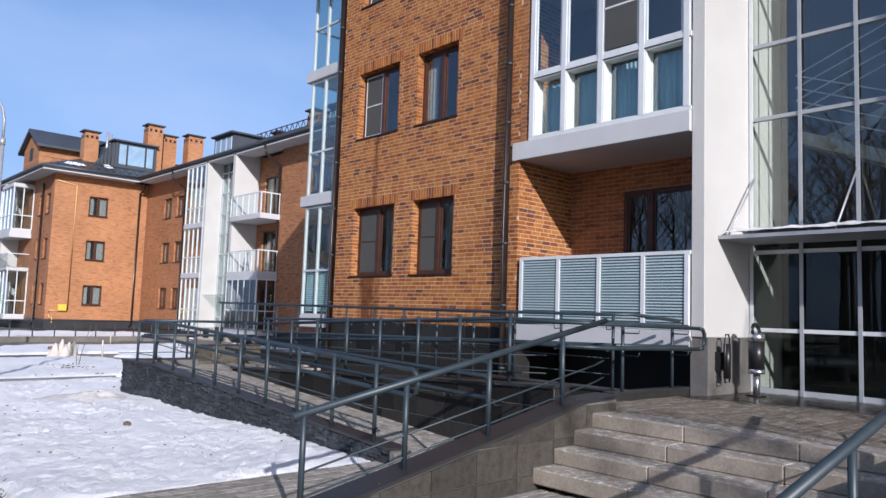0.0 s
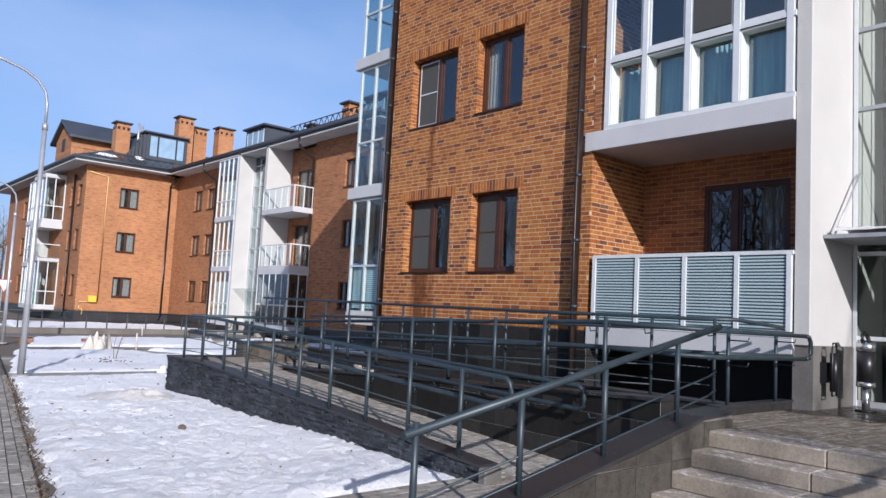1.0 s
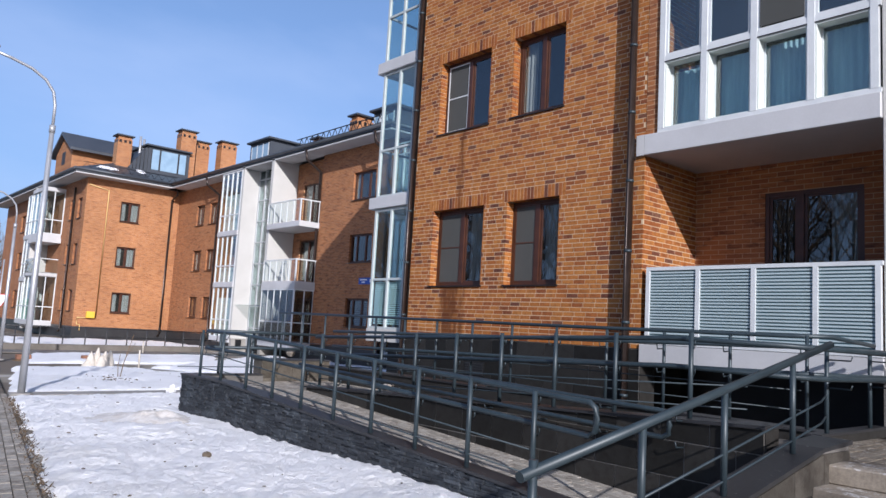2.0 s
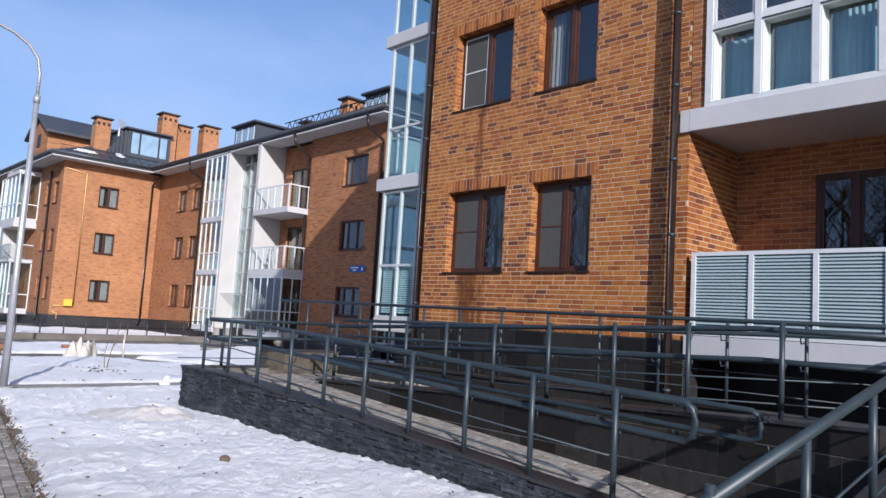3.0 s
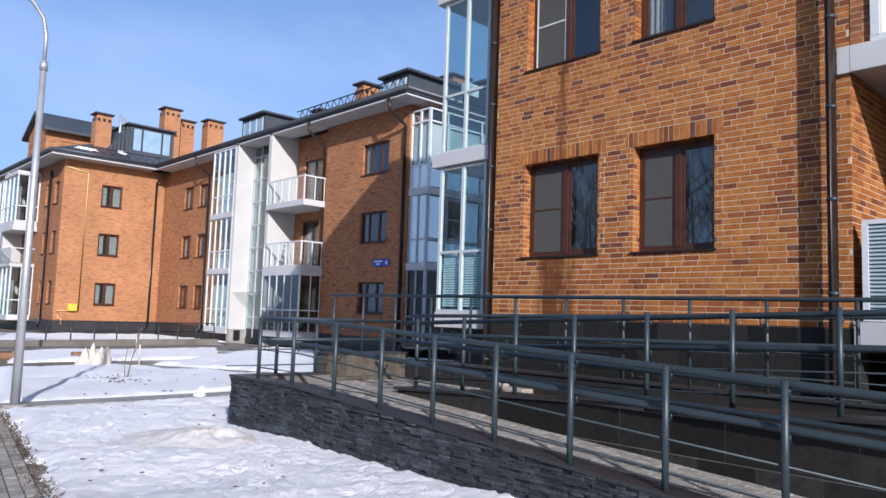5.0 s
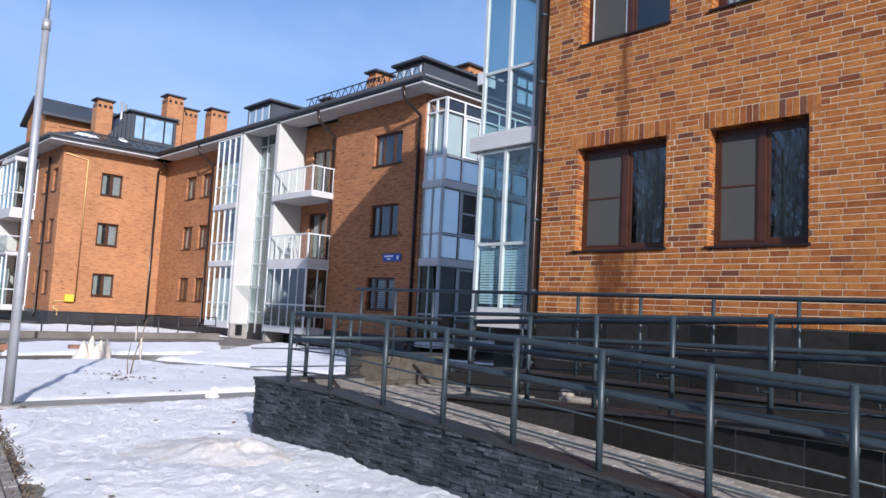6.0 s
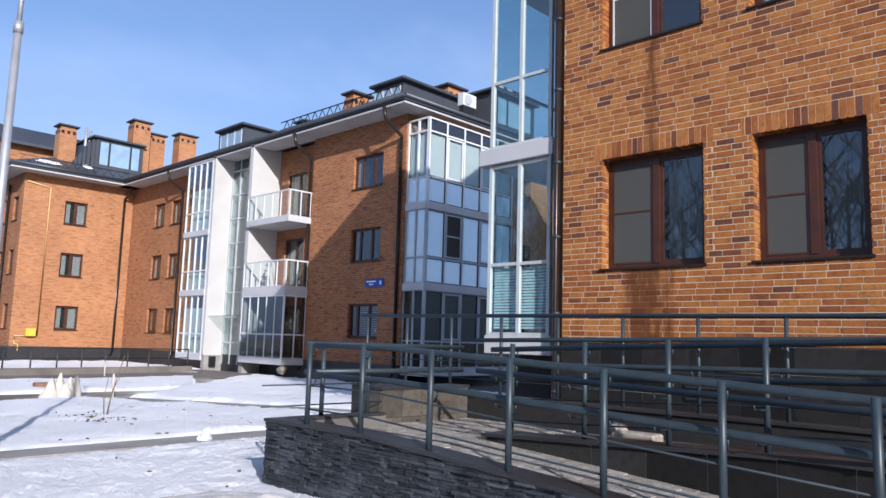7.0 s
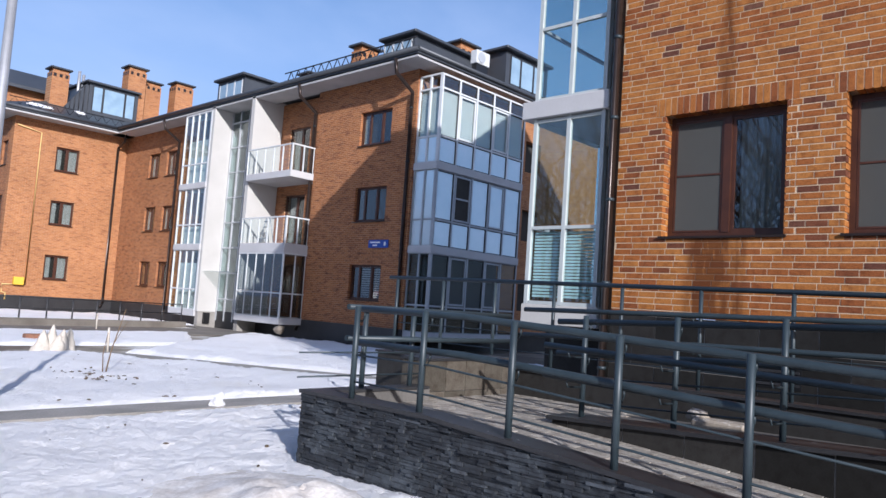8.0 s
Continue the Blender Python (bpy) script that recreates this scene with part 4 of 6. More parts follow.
def glazed_bay(name, x0, x1, y0, y1, floors, cols_x, cols_y, label, lower):
    """A projecting glazed bay: slabs, posts, transoms, sashes and panes on its -x and -y sides."""
    s = part(name, B(x0 - 0.04, x1, y0 - 0.04, y1, floors[0][0] - 0.3, floors[0][0]), M_SLAB, far, label)
    last = len(floors) - 1
    for k, (z0, z1) in enumerate(floors):
        fm, hw_ = (M_FRAME, 0.03) if lower else (M_FRAME if k == last else M_GREYFRAME, 0.04)
        if lower:
            part("curtain", B(x0 + 0.28, x0 + 0.29, y0 + 0.3, y1 - 0.1, z0 + 0.02, z0 + (0.9 if k % 2 else 2.2)), M_CURTAIN, s, "pale curtain behind the glass")
        if k < 2:
            part("bay_slab", B(x0 - 0.08, x1 + 0.02, y0 - 0.08, y1, z1, z1 + 0.26), M_SLAB, s)
        zs = [z0, z0 + 0.95, z1] if k < last or lower else [z0, z0 + 0.95, z1 - 0.5, z1]
        ys = [y0 + (y1 - y0) * i / cols_y for i in range(cols_y + 1)]
        xs = [x0 + (x1 - x0) * i / cols_x for i in range(cols_x + 1)]
        for i, y in enumerate(ys):
            w = hw_ * (1.7 if i == 0 else 1.0)
            part("post", B(x0 - 0.02, x0 + 0.05, y - w, y + w, z0, z1), fm, s)
        for x in xs[1:]:
            part("post", B(x - hw_, x + hw_, y0 - 0.02, y0 + 0.05, z0, z1), fm, s)
        for z in zs:
            part("transom", B(x0 - 0.015, x0 + 0.05, y0, y1, z - 0.03, z + 0.03), fm, s)
            part("transom", B(x0, x1, y0 - 0.015, y0 + 0.05, z - 0.03, z + 0.03), fm, s)
        if not lower and k == 0:
            # near-black panel added behind the ground-floor glass as an unlit room
            part("inner_wall", B(x0 + 0.5, x1 - 0.05, y1 - 0.12, y1 - 0.02, z0, z1), M_DARK, s)
        for j, (c, d) in enumerate(zip(zs, zs[1:])):
            film = k > 0 and not lower and (j == 0 or k < last)
            pm = M_FROST if film else M_HALLGLASS if k == 0 and not lower else M_BAYGLASS
            if not lower and k == last and j == 1:
                for bx0, bx1, by0, by1 in ((x0 + 0.09, x0 + 0.1, y0 + 0.12, y1 - 0.04), (x0 + 0.12, x1 - 0.05, y0 + 0.09, y0 + 0.1)):
                    sl = bmesh.new()
                    z = c + 0.05
                    while z < d - 0.06:
                        box(sl, bx0, bx1, by0, by1, z, z + 0.075)
                        z += 0.085
                    part("slatted_blind", sl, M_CURTAIN, s, "white slatted blind behind the glass")
            for a, b in zip(ys, ys[1:]):
                part("pane", B(x0 + 0.026, x0 + 0.034, a + 0.03, b - 0.03, c + 0.03, d - 0.03), pm, s).visible_shadow = film
            for i, (a, b) in enumerate(zip(xs, xs[1:])):
                dark = not lower and k == 1 and j == 1 and i == 1
                part("pane", B(a + 0.03, b - 0.03, y0 + 0.026, y0 + 0.034, c + 0.03, d - 0.03), M_DARK if dark else pm, s).visible_shadow = film
                if not lower:
                    edge, sash = bmesh.new(), bmesh.new()
                    opens = j == 1 and i in (1, 3)
                    for bm, t0, t1, f0, f1 in ((edge, hw_, hw_ + 0.022, 0.0, 0.024), (sash, hw_ + 0.023, hw_ + 0.085, -0.012, 0.022)):
                        for q in ((a + t0, a + t1, c + t0, d - t0), (b - t1, b - t0, c + t0, d - t0), (a + t1, b - t1, c + t0, c + t1), (a + t1, b - t1, d - t1, d - t0)):
                            box(bm, q[0], q[1], y0 + f0, y0 + f1, q[2], q[3])
                    part("gasket", edge, M_GASKET, s)
                    if opens:
                        part("sash", sash, fm, s)
                    else:
                        sash.free()
                    if dark:
                        part("screen_bar", B(a + 0.1, b - 0.1, y0 + 0.005, y0 + 0.022, (c + d) / 2 - 0.03, (c + d) / 2 + 0.03), fm, s)
    return s


glazed_bay("corner_bay", 19.6, 24.55, 26.8, 27.88, [(0.4, 3.2), (3.46, 6.2), (6.46, 9.66)], 5, 2, "blue-glazed corner bay with grey frame", False)
glazed_bay("glazed_bay", PX, 19.48, 40.76, 43.2, [(0.45, 3.25), (3.51, 6.2), (6.46, 9.9)], 1, 4, "white-framed glazed bay", True)
for y, x in ((28.08, BX - 0.1), (33.85, BX - 0.1), (45.55, BX - 0.1)):
    drainpipe(far, x, y, 0.0, 9.0, 0.07, 2.0)
    part("pipe_bend", tube(bmesh.new(), [(x, y, 9.0), (x, y, 9.1), (x - 0.85, y, 9.6), (x - 0.95, y, 10.1)], 0.07, 8), M_PIPE, far)
px = drainpipe(far, 18.95, CY - 0.1, 0.0, 9.3, 0.07, 2.0)
part("pipe_bend", tube(bmesh.new(), [(18.95, CY - 0.1, 9.3), (18.95, CY - 0.9, 9.6), (18.95, CY - 1.0, 10.1)], 0.07, 8), M_PIPE, far)
drainpipe(far, CX - 0.1, 54.4, 0.0, 9.5, 0.07, 2.0)
part("gas_pipe", tube(bmesh.new(), [(13.9, CY - 0.08, 0.2), (13.9, CY - 0.08, 0.55), (13.7, CY - 0.08, 0.6), (13.7, CY - 0.08, 1.0), (14.8, CY - 0.08, 1.05), (14.8, CY - 0.08, 9.3), (13.6, CY - 0.08, 9.5)], 0.035, 8), surface("faded yellow pipe paint", (0.68, 0.46, 0.18), (0.78, 0.55, 0.24), 0.5, bump=0.02), far, "yellow gas pipe on the wall")
part("gas_box", B(14.2, 14.7, CY - 0.25, CY - 0.01, 1.0, 1.42, bevel=0.02), M_YELLOW, far, "yellow gas regulator box")
# bay and wings further round the corner
glazed_bay("glazed_bay", 12.2, 13.45, 57.0, 60.0, [(0.6, 3.6)], 2, 3, "white-framed glazed balcony", True)
part("balcony", B(12.1, 13.47, 56.9, 60.0, 5.9, 6.2), M_SLAB, far)
low = part("balcony", B(12.1, 13.47, 56.9, 60.0, 3.62, 3.8), M_SLAB, far, "open balcony with glass balustrade")
for q in ((12.12, 12.16, 56.92, 60.0), (12.16, 13.45, 56.92, 56.96)):
    part("pane", B(*q, 3.8, 4.75), M_SHEER, low)
    part("handrail", B(*q, 4.75, 4.8), M_FRAME, low)
glazed_bay("glazed_bay", 12.2, 13.45, 57.0, 60.0, [(6.5, 9.4)], 2, 3, "white-framed glazed balcony", True)
part("pylon", B(12.35, 13.47, 60.2, 60.5, 0.0, 9.9), M_WHITE, far)
glazed_bay("glazed_bay", 12.4, 13.45, 60.6, 62.4, [(0.6, 3.3), (3.6, 6.3), (6.6, 9.5)], 1, 2, "white-framed glazed bay", True)
ac = thing("air_conditioner", "white outdoor air-conditioning unit on the roof", "air conditioner")
part("body", B(22.75, 23.55, 28.0, 28.35, 11.2, 11.75, bevel=0.02), M_FRAME, ac)
part("fan_grille", tube(bmesh.new(), [(23.02, 27.99, 11.47), (23.02, 27.97, 11.47)], 0.22, 16), M_GREYFR, ac)
part("bracket", B(22.8, 23.5, 28.05, 28.3, 10.6, 11.2), M_BLACK, ac)
sg = part("street_sign", B(BX - 0.05, BX - 0.02, 28.85, 29.95, 3.38, 3.68, bevel=0.005), M_BLUE, far, "blue enamel street sign")
part("lettering", B(BX - 0.054, BX - 0.051, 29.3, 29.85, 3.56, 3.61), M_LETTER, sg)
part("lettering", B(BX - 0.054, BX - 0.051, 29.45, 29.7, 3.45, 3.5), M_LETTER, sg)
part("lettering", B(BX - 0.054, BX - 0.051, 28.98, 29.08, 3.46, 3.6), M_LETTER, sg)

# ---- ground ----
def gz(y):
    """The ground falls a little behind the ramp."""
    return -0.035 - 0.02 * min(max(y - 15.0, 0.0), 12.5)


def kerb_x(y):
    return 1.56 + 0.166 * (y - 8.0)


bm = bmesh.new()
xs, ys = [-900, -60, -6, 6, 20, 60, 900], [-900, -60, -6, 6, 15, 21, 27.5, 45, 80, 900]
grid = [[bm.verts.new((x, y, gz(y) - 0.06)) for x in xs] for y in ys]
for r0, r1 in zip(grid, grid[1:]):
    for i in range(len(xs) - 1):
        bm.faces.new((r0[i], r0[i + 1], r1[i + 1], r1[i]))
setting("ground", bm, M_GROUND, "thawing winter ground reaching the horizon", "ground")


def strip(name, outline, thick, material, label, category):
    """A flat paved area over an outline of (x, y), laid on the ground."""
    bm = bmesh.new()
    top = [bm.verts.new((x, y, gz(y))) for x, y in outline]
    low = [bm.verts.new((x, y, gz(y) - thick)) for x, y in outline]
    bm.faces.new(top), bm.faces.new(low[::-1])
    for i in range(len(outline)):
        j = (i + 1) % len(outline)
        bm.faces.new((top[i], low[i], low[j], top[j]))
    return setting(name, bm, material, label, category)


def line(y0, y1, off, n=8):
    return [(kerb_x(y0 + (y1 - y0) * i / n) + off, y0 + (y1 - y0) * i / n) for i in range(n + 1)]


walkway = strip("pavement", line(-25, 45, -4.4, 28) + line(45, -25, 0.0, 28), 0.05, M_JOINT, "grey concrete paver pavement along the lawn", "pavement")
forecourt = strip("forecourt", [(kerb_x(-25), -25), (kerb_x(6.3), 6.33), (6.3, 6.3), (6.3, 0), (9.2, -1), (9.2, -25)], 0.05, M_JOINT, "grey paver forecourt before the entrance steps", "pavement")
strip("path", [(3.1, 17.0), (7.5, 17.1), (12, 17.3), (12, 18.0), (7.5, 17.8), (3.2, 17.65)], 0.04, M_CONC, "narrow wet concrete path across the lawn", "path")
strip("path", [(8.2, 26.6), (10.0, 21.3), (11.2, 18.0), (11.9, 18.0), (10.65, 21.4), (8.9, 26.7)], 0.04, M_CONC, "narrow concrete path along the building", "path")


def snow(name, inside, x0, x1, y0, y1, step, depth, rough, label, seed):
    """An uneven sheet of snow over a region; its rim is ragged and thins out."""
    nx, ny = int((x1 - x0) / step), int((y1 - y0) / step)
    v, f, idx = [], [], {}
    off = Vector((seed * 7.1, seed * 3.3, 0))

    def depth_at(x, y):
        wob = 0.16 * noise.noise(Vector((x * 1.7, y * 1.7, 3)) + off) + 0.07 * noise.noise(Vector((x * 6, y * 6, 9)) + off)
        return inside(x, y) + wob
    for j in range(ny + 1):
        for i in range(nx + 1):
            x, y = x0 + i * step, y0 + j * step
            e = depth_at(x, y)
            k = max(0.0, min(1.0, e / 0.22))
            h = depth * (k * (2 - k)) + k * rough * (noise.noise(Vector((x * 0.9, y * 0.9, 0)) + off) * 1.2 + noise.noise(Vector((x * 3.2, y * 3.2, 0)) + off) * 0.45 + abs(noise.noise(Vector((x * 7, y * 7, 0)) + off)) * 0.5 + noise.noise(Vector((x * 12, y * 12, 5)) + off) * 0.4)
            idx[i, j] = len(v)
            v.append((x, y, gz(y) - 0.02 + h if e > 0 else gz(y) - 0.1))
    for j in range(ny):
        for i in range(nx):
            q = (idx[i, j], idx[i + 1, j], idx[i + 1, j + 1], idx[i, j + 1])
            if max(v[a][2] - gz(v[a][1]) for a in q) > -0.09:
                f.append(q)
    me = bpy.data.meshes.new(name)
    me.from_pydata(v, [], f)
    me.update()
    for p in me.polygons:
        p.use_smooth = True
    me.materials.append(M_SNOW)
    ob = new(name, me)
    return tagged(ob, label, "snow", kind="structure")


def poly_in(pts):
    def d(x, y):
        best, odd = 1e9, False
        for (ax, ay), (bx, by) in zip(pts, pts[1:] + pts[:1]):
            t = max(0, min(1, ((x - ax) * (bx - ax) + (y - ay) * (by - ay)) / ((bx - ax) ** 2 + (by - ay) ** 2)))
            best = min(best, math.hypot(x - ax - t * (bx - ax), y - ay - t * (by - ay)))
            if (ay > y) != (by > y) and x < (bx - ax) * (y - ay) / (by - ay) + ax:
                odd = not odd
        return best if odd else -best
    return d


snow("snow_lawn", poly_in([(kerb_x(6.4) + 0.12, 6.45), (5.05, 6.35), (5.1, 14.3), (9.4, 14.3), (9.4, 16.95), (3.1, 16.9), (kerb_x(12) + 0.12, 12)]), 1.0, 9.6, 6.0, 17.4, 0.04, 0.035, 0.058, "uneven trampled old snow on the lawn", 1)
snow("snow_lawn", poly_in([(3.25, 17.75), (7.5, 17.9), (11.1, 18.1), (9.9, 21.2), (8.1, 26.6), (5.2, 26.8)]), 2.8, 11.4, 17.3, 27.2, 0.09, 0.06, 0.05, "smooth old snow on the lawn", 2)
snow("snow_lawn", poly_in([(9.1, 26.7), (10.75, 21.5), (11.9, 18.3), (18.2, 18.5), (19.3, 27.0), (18.4, 34), (18.6, 36), (15.8, 33.5)]), 8.6, 19.6, 17.8, 36.4, 0.15, 0.07, 0.06, "old snow beside the far building", 3)
snow("snow_patch", poly_in([(6.0, 29.2), (12.4, 29.6), (15.5, 35.5), (7.4, 34.6)]), 5.6, 16, 28.6, 36, 0.16, 0.05, 0.04, "thin snow patch by the fence", 4)
snow("snow_patch", poly_in([(8.2, 40.5), (18.8, 40.5), (18.8, 50.5), (9.2, 50.5)]), 7.8, 19.2, 40, 51, 0.25, 0.06, 0.05, "snow behind the low fence", 5)

# ---- entrance steps and platform ----
PZ = 0.62
stair = thing("entrance_stair", "broad weathered concrete entrance steps dusted with frost", "stairs", kind="structure")
for k, (x, z) in enumerate(((5.35, 0.17), (5.66, 0.32), (5.97, 0.47), (6.27, PZ))):
    for q in range(3):
        a = 1.36 + q * 1.037
        part("step_block", B(x, x + 0.42, a, a + 1.0355, z - 0.15, z, bevel=0.012), M_STEP, stair)
    part("riser_fill", B(x + 0.42, 6.68, 1.36, 4.46, z - 0.15, z - 0.01), M_CONC, stair)
platform = setting("entrance_platform", B(6.69, GX - 0.05, 0.2, 4.95, -0.1, PZ - 0.012), M_JOINT, "raised paved entrance platform", "platform")
cheek = thing("stair_cheek_wall", "low dark tiled wall beside the steps with metal capping", "wall", kind="structure")


def cheek_wall(y0, y1):
    part("core", prism(bmesh.new(), [(2.95, -0.05), (2.95, 0.08), (6.2, 0.72), (6.72, 0.74), (6.72, -0.05)], "y", y0, y1), M_PLINTH, cheek, "dark stone wall core")
    part("capping", prism(bmesh.new(), [(2.91, 0.08), (2.91, 0.11), (6.18, 0.75), (6.76, 0.78), (6.76, 0.745), (6.2, 0.72)], "y", y0 - 0.02, y1 + 0.02), M_CAP, cheek, "dark metal capping")


cheek_wall(4.47, 4.75)
cheek_wall(1.06, 1.34)

# ---- the switchback ramp ----
def wall_top(y):
    return 0.165 + (min(y, 12.5) - 6.34) * 0.0655


def ramp1(y):
    return max(0.0, 0.44 * (min(y, 12.4) - 6.0) / 6.4)


def ret_top(y):
    return 0.5 + (12.4 - y) * 0.047


ramp_way = thing("wheelchair_ramp", "switchback wheelchair ramp with slate-clad wall and paved lanes", "ramp", kind="structure")
part("outer_wall", prism(bmesh.new(), [(6.05, -0.3), (6.05, wall_top(6.05) - 0.03), (12.5, wall_top(12.5) - 0.03), (13.95, wall_top(13) - 0.03), (13.95, -0.3)], "x", 4.935, 5.12), M_PLINTH, ramp_way)
part("outer_capping", prism(bmesh.new(), [(6.03, wall_top(6.03) - 0.03), (6.03, wall_top(6.03)), (12.5, wall_top(12.5)), (13.97, wall_top(13)), (13.97, wall_top(13) - 0.03), (12.5, wall_top(12.5) - 0.03)], "x", 4.895, 5.14), M_CAP, ramp_way, "dark metal capping")
part("wall_end_stone", B(4.9, 5.13, 5.95, 6.05, -0.2, 0.12, bevel=0.01), M_PLINTH, ramp_way, "grey end stone")
part("lower_lane", prism(bmesh.new(), [(6.0, -0.3), (6.0, 0.0), (12.4, 0.42), (13.9, 0.42), (13.9, -0.3)], "x", 5.12, 6.32), M_JOINT, ramp_way)
part("landing", B(6.32, 7.7, 12.4, 13.9, -0.3, 0.42), M_JOINT, ramp_way)
part("end_wall", B(5.12, 6.3, 13.8, 13.95, -0.3, 0.545), M_PLINTH, ramp_way)
part("end_capping", B(5.142, 6.28, 13.78, 13.97, 0.547, 0.57), M_CAP, ramp_way, "dark metal capping")
part("end_block", B(6.32, 7.7, 13.9, 14.2, -0.3, 0.8), M_CONC, ramp_way)
part("block_capping", B(6.29, 7.72, 13.87, 14.22, 0.8, 0.825), M_CAP, ramp_way)
part("retaining_wall", prism(bmesh.new(), [(5.0, -0.3), (5.0, ret_top(5.0) - 0.03), (12.4, ret_top(12.4) - 0.03), (12.4, -0.3)], "x", 6.325, 6.58), M_CONC, ramp_way)
part("end_plate", B(6.33, 6.575, 4.985, 4.998, -0.3, ret_top(5.0) - 0.035), M_TILES, ramp_way)
part("retaining_capping", prism(bmesh.new(), [(4.97, ret_top(5.0) - 0.03), (4.97, ret_top(5.0)), (12.43, ret_top(12.43)), (12.43, ret_top(12.43) - 0.03)], "x", 6.28, 6.62), M_CAP, ramp_way, "dark metal capping")
part("upper_lane", prism(bmesh.new(), [(4.95, -0.3), (4.95, PZ - 0.01), (12.4, 0.42), (12.4, -0.3)], "x", 6.58, 7.7), M_JOINT, ramp_way)
part("pit_wall", B(7.7, 7.9, 5.1, 16.1, -0.4, 0.7), M_TILES, ramp_way)
part("pit_capping", B(7.67, 7.93, 5.1, 16.12, 0.7, 0.725), M_CAP, ramp_way)
part("platform_kerb", B(7.4, 9.15, 4.952, 5.098, -0.3, 0.7), M_TILES, ramp_way)
part("kerb_capping", B(7.38, 9.16, 4.94, 5.099, 0.7, 0.725), M_CAP, ramp_way)
# pit under the loggia: floor and back coloured black for its deep shade
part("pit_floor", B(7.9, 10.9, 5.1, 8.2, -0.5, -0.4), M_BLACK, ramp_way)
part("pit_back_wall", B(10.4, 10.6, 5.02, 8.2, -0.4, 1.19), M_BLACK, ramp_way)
part("pit_floor", B(7.9, 9.2, 8.2, 16.1, -0.5, -0.4), M_JOINT, ramp_way)


def railing(name, label):
    return thing(name, label, "railing", "ramp railings")


def bracket(parent, x, y, z, side):
    """A J-shaped bar from post to handrail."""
    part("bracket", tube(bmesh.new(), [(x, y, z - 0.09), (x + side * 0.05, y, z - 0.1), (x + side * 0.075, y, z - 0.06), (x + side * 0.075, y, z - 0.02)], 0.008, 5), M_RAIL, parent)


LAB = "blue-grey painted steel railing with double handrail"
# outer edge of the lower lane
r = railing("ramp_railing", LAB)


def rail1(y):
    return 1.0 + (min(y, 12.3) - 6.44) * 0.0465


posts = [6.4, 7.22, 8.0, 8.78, 9.54, 10.29, 11.04, 11.81, 12.62, 13.37]
for y in posts:
    part("post", tube(bmesh.new(), [(4.96, y, wall_top(min(y, 12.5)) - 0.01), (4.96, y, rail1(y) + 0.02)], 0.024, 8), M_RAIL, r)
    bracket(r, 4.96, y, rail1(y), 1)
    bracket(r, 4.96, y, rail1(y) - 0.27, 1)
hr = [(5.035, 13.4, rail1(13.4)), (5.035, 12.3, rail1(12.3)), (5.035, 6.2, rail1(6.2)), (5.035, 5.86, rail1(5.9)), (5.035, 5.8, rail1(5.9) - 0.04), (5.035, 5.79, rail1(5.9) - 0.12), (5.035, 5.8, rail1(5.9) - 0.23), (5.035, 5.86, rail1(5.9) - 0.27), (5.035, 6.2, rail1(6.2) - 0.27), (5.035, 12.3, rail1(12.3) - 0.27), (5.035, 13.4, rail1(13) - 0.27)]
part("handrail", tube(bmesh.new(), hr, 0.026, 10), M_RAIL, r)
for dz in (0.13, 0.34):
    part("rod", tube(bmesh.new(), [(4.96, 6.4, wall_top(6.35) + dz), (4.96, 12.5, wall_top(12.5) + dz), (4.96, 13.38, wall_top(13) + dz)], 0.008, 6), M_RAIL, r)
# end of the landing
r = railing("landing_railing", "blue-grey painted steel railing across the landing")
for x in (5.5, 6.1):
    part("post", tube(bmesh.new(), [(x, 13.88, 0.5), (x, 13.88, 1.3)], 0.024, 8), M_RAIL, r)
for z in (1.28, 1.01):
    part("handrail", tube(bmesh.new(), [(5.22, 13.8, z), (7.5, 13.8, z)], 0.026, 10), M_RAIL, r)
for z in (0.68, 0.88):
    part("rod", tube(bmesh.new(), [(4.8, 13.88, z), (6.3, 13.88, z)], 0.008, 6), M_RAIL, r)
# handrail on the retaining wall, lower lane side
r = railing("wall_handrail", "blue-grey double handrail bracketed to the ramp wall")


def rail2(y):
    return 0.87 + 0.032 * (y - 5.83)


hr = [(6.17, 12.4, rail2(12.4)), (6.17, 6.1, rail2(6.1)), (6.17, 5.88, rail2(5.9)), (6.17, 5.82, rail2(5.9) - 0.04), (6.17, 5.81, rail2(5.9) - 0.12), (6.17, 5.82, rail2(5.9) - 0.2), (6.17, 5.88, rail2(5.9) - 0.24), (6.17, 6.1, rail2(6.1) - 0.24), (6.17, 12.4, rail2(12.4) - 0.24)]
part("handrail", tube(bmesh.new(), hr, 0.026, 10), M_RAIL, r)
r2posts = [12.18, 11.38, 10.6, 9.84, 9.03, 8.23, 7.4, 6.6, 5.75]
for y in r2posts:
    for dz in (0.0, -0.24):
        part("bracket", tube(bmesh.new(), [(6.17, y, rail2(y) + dz - 0.02), (6.19, y, rail2(y) + dz - 0.07), (6.39, y, rail2(y) + dz - 0.08)], 0.008, 5), M_RAIL, r)
# outer edge of the upper lane
r = railing("ramp_railing", LAB)


def rail3(y):
    return 1.32 + (12.18 - y) * 0.043


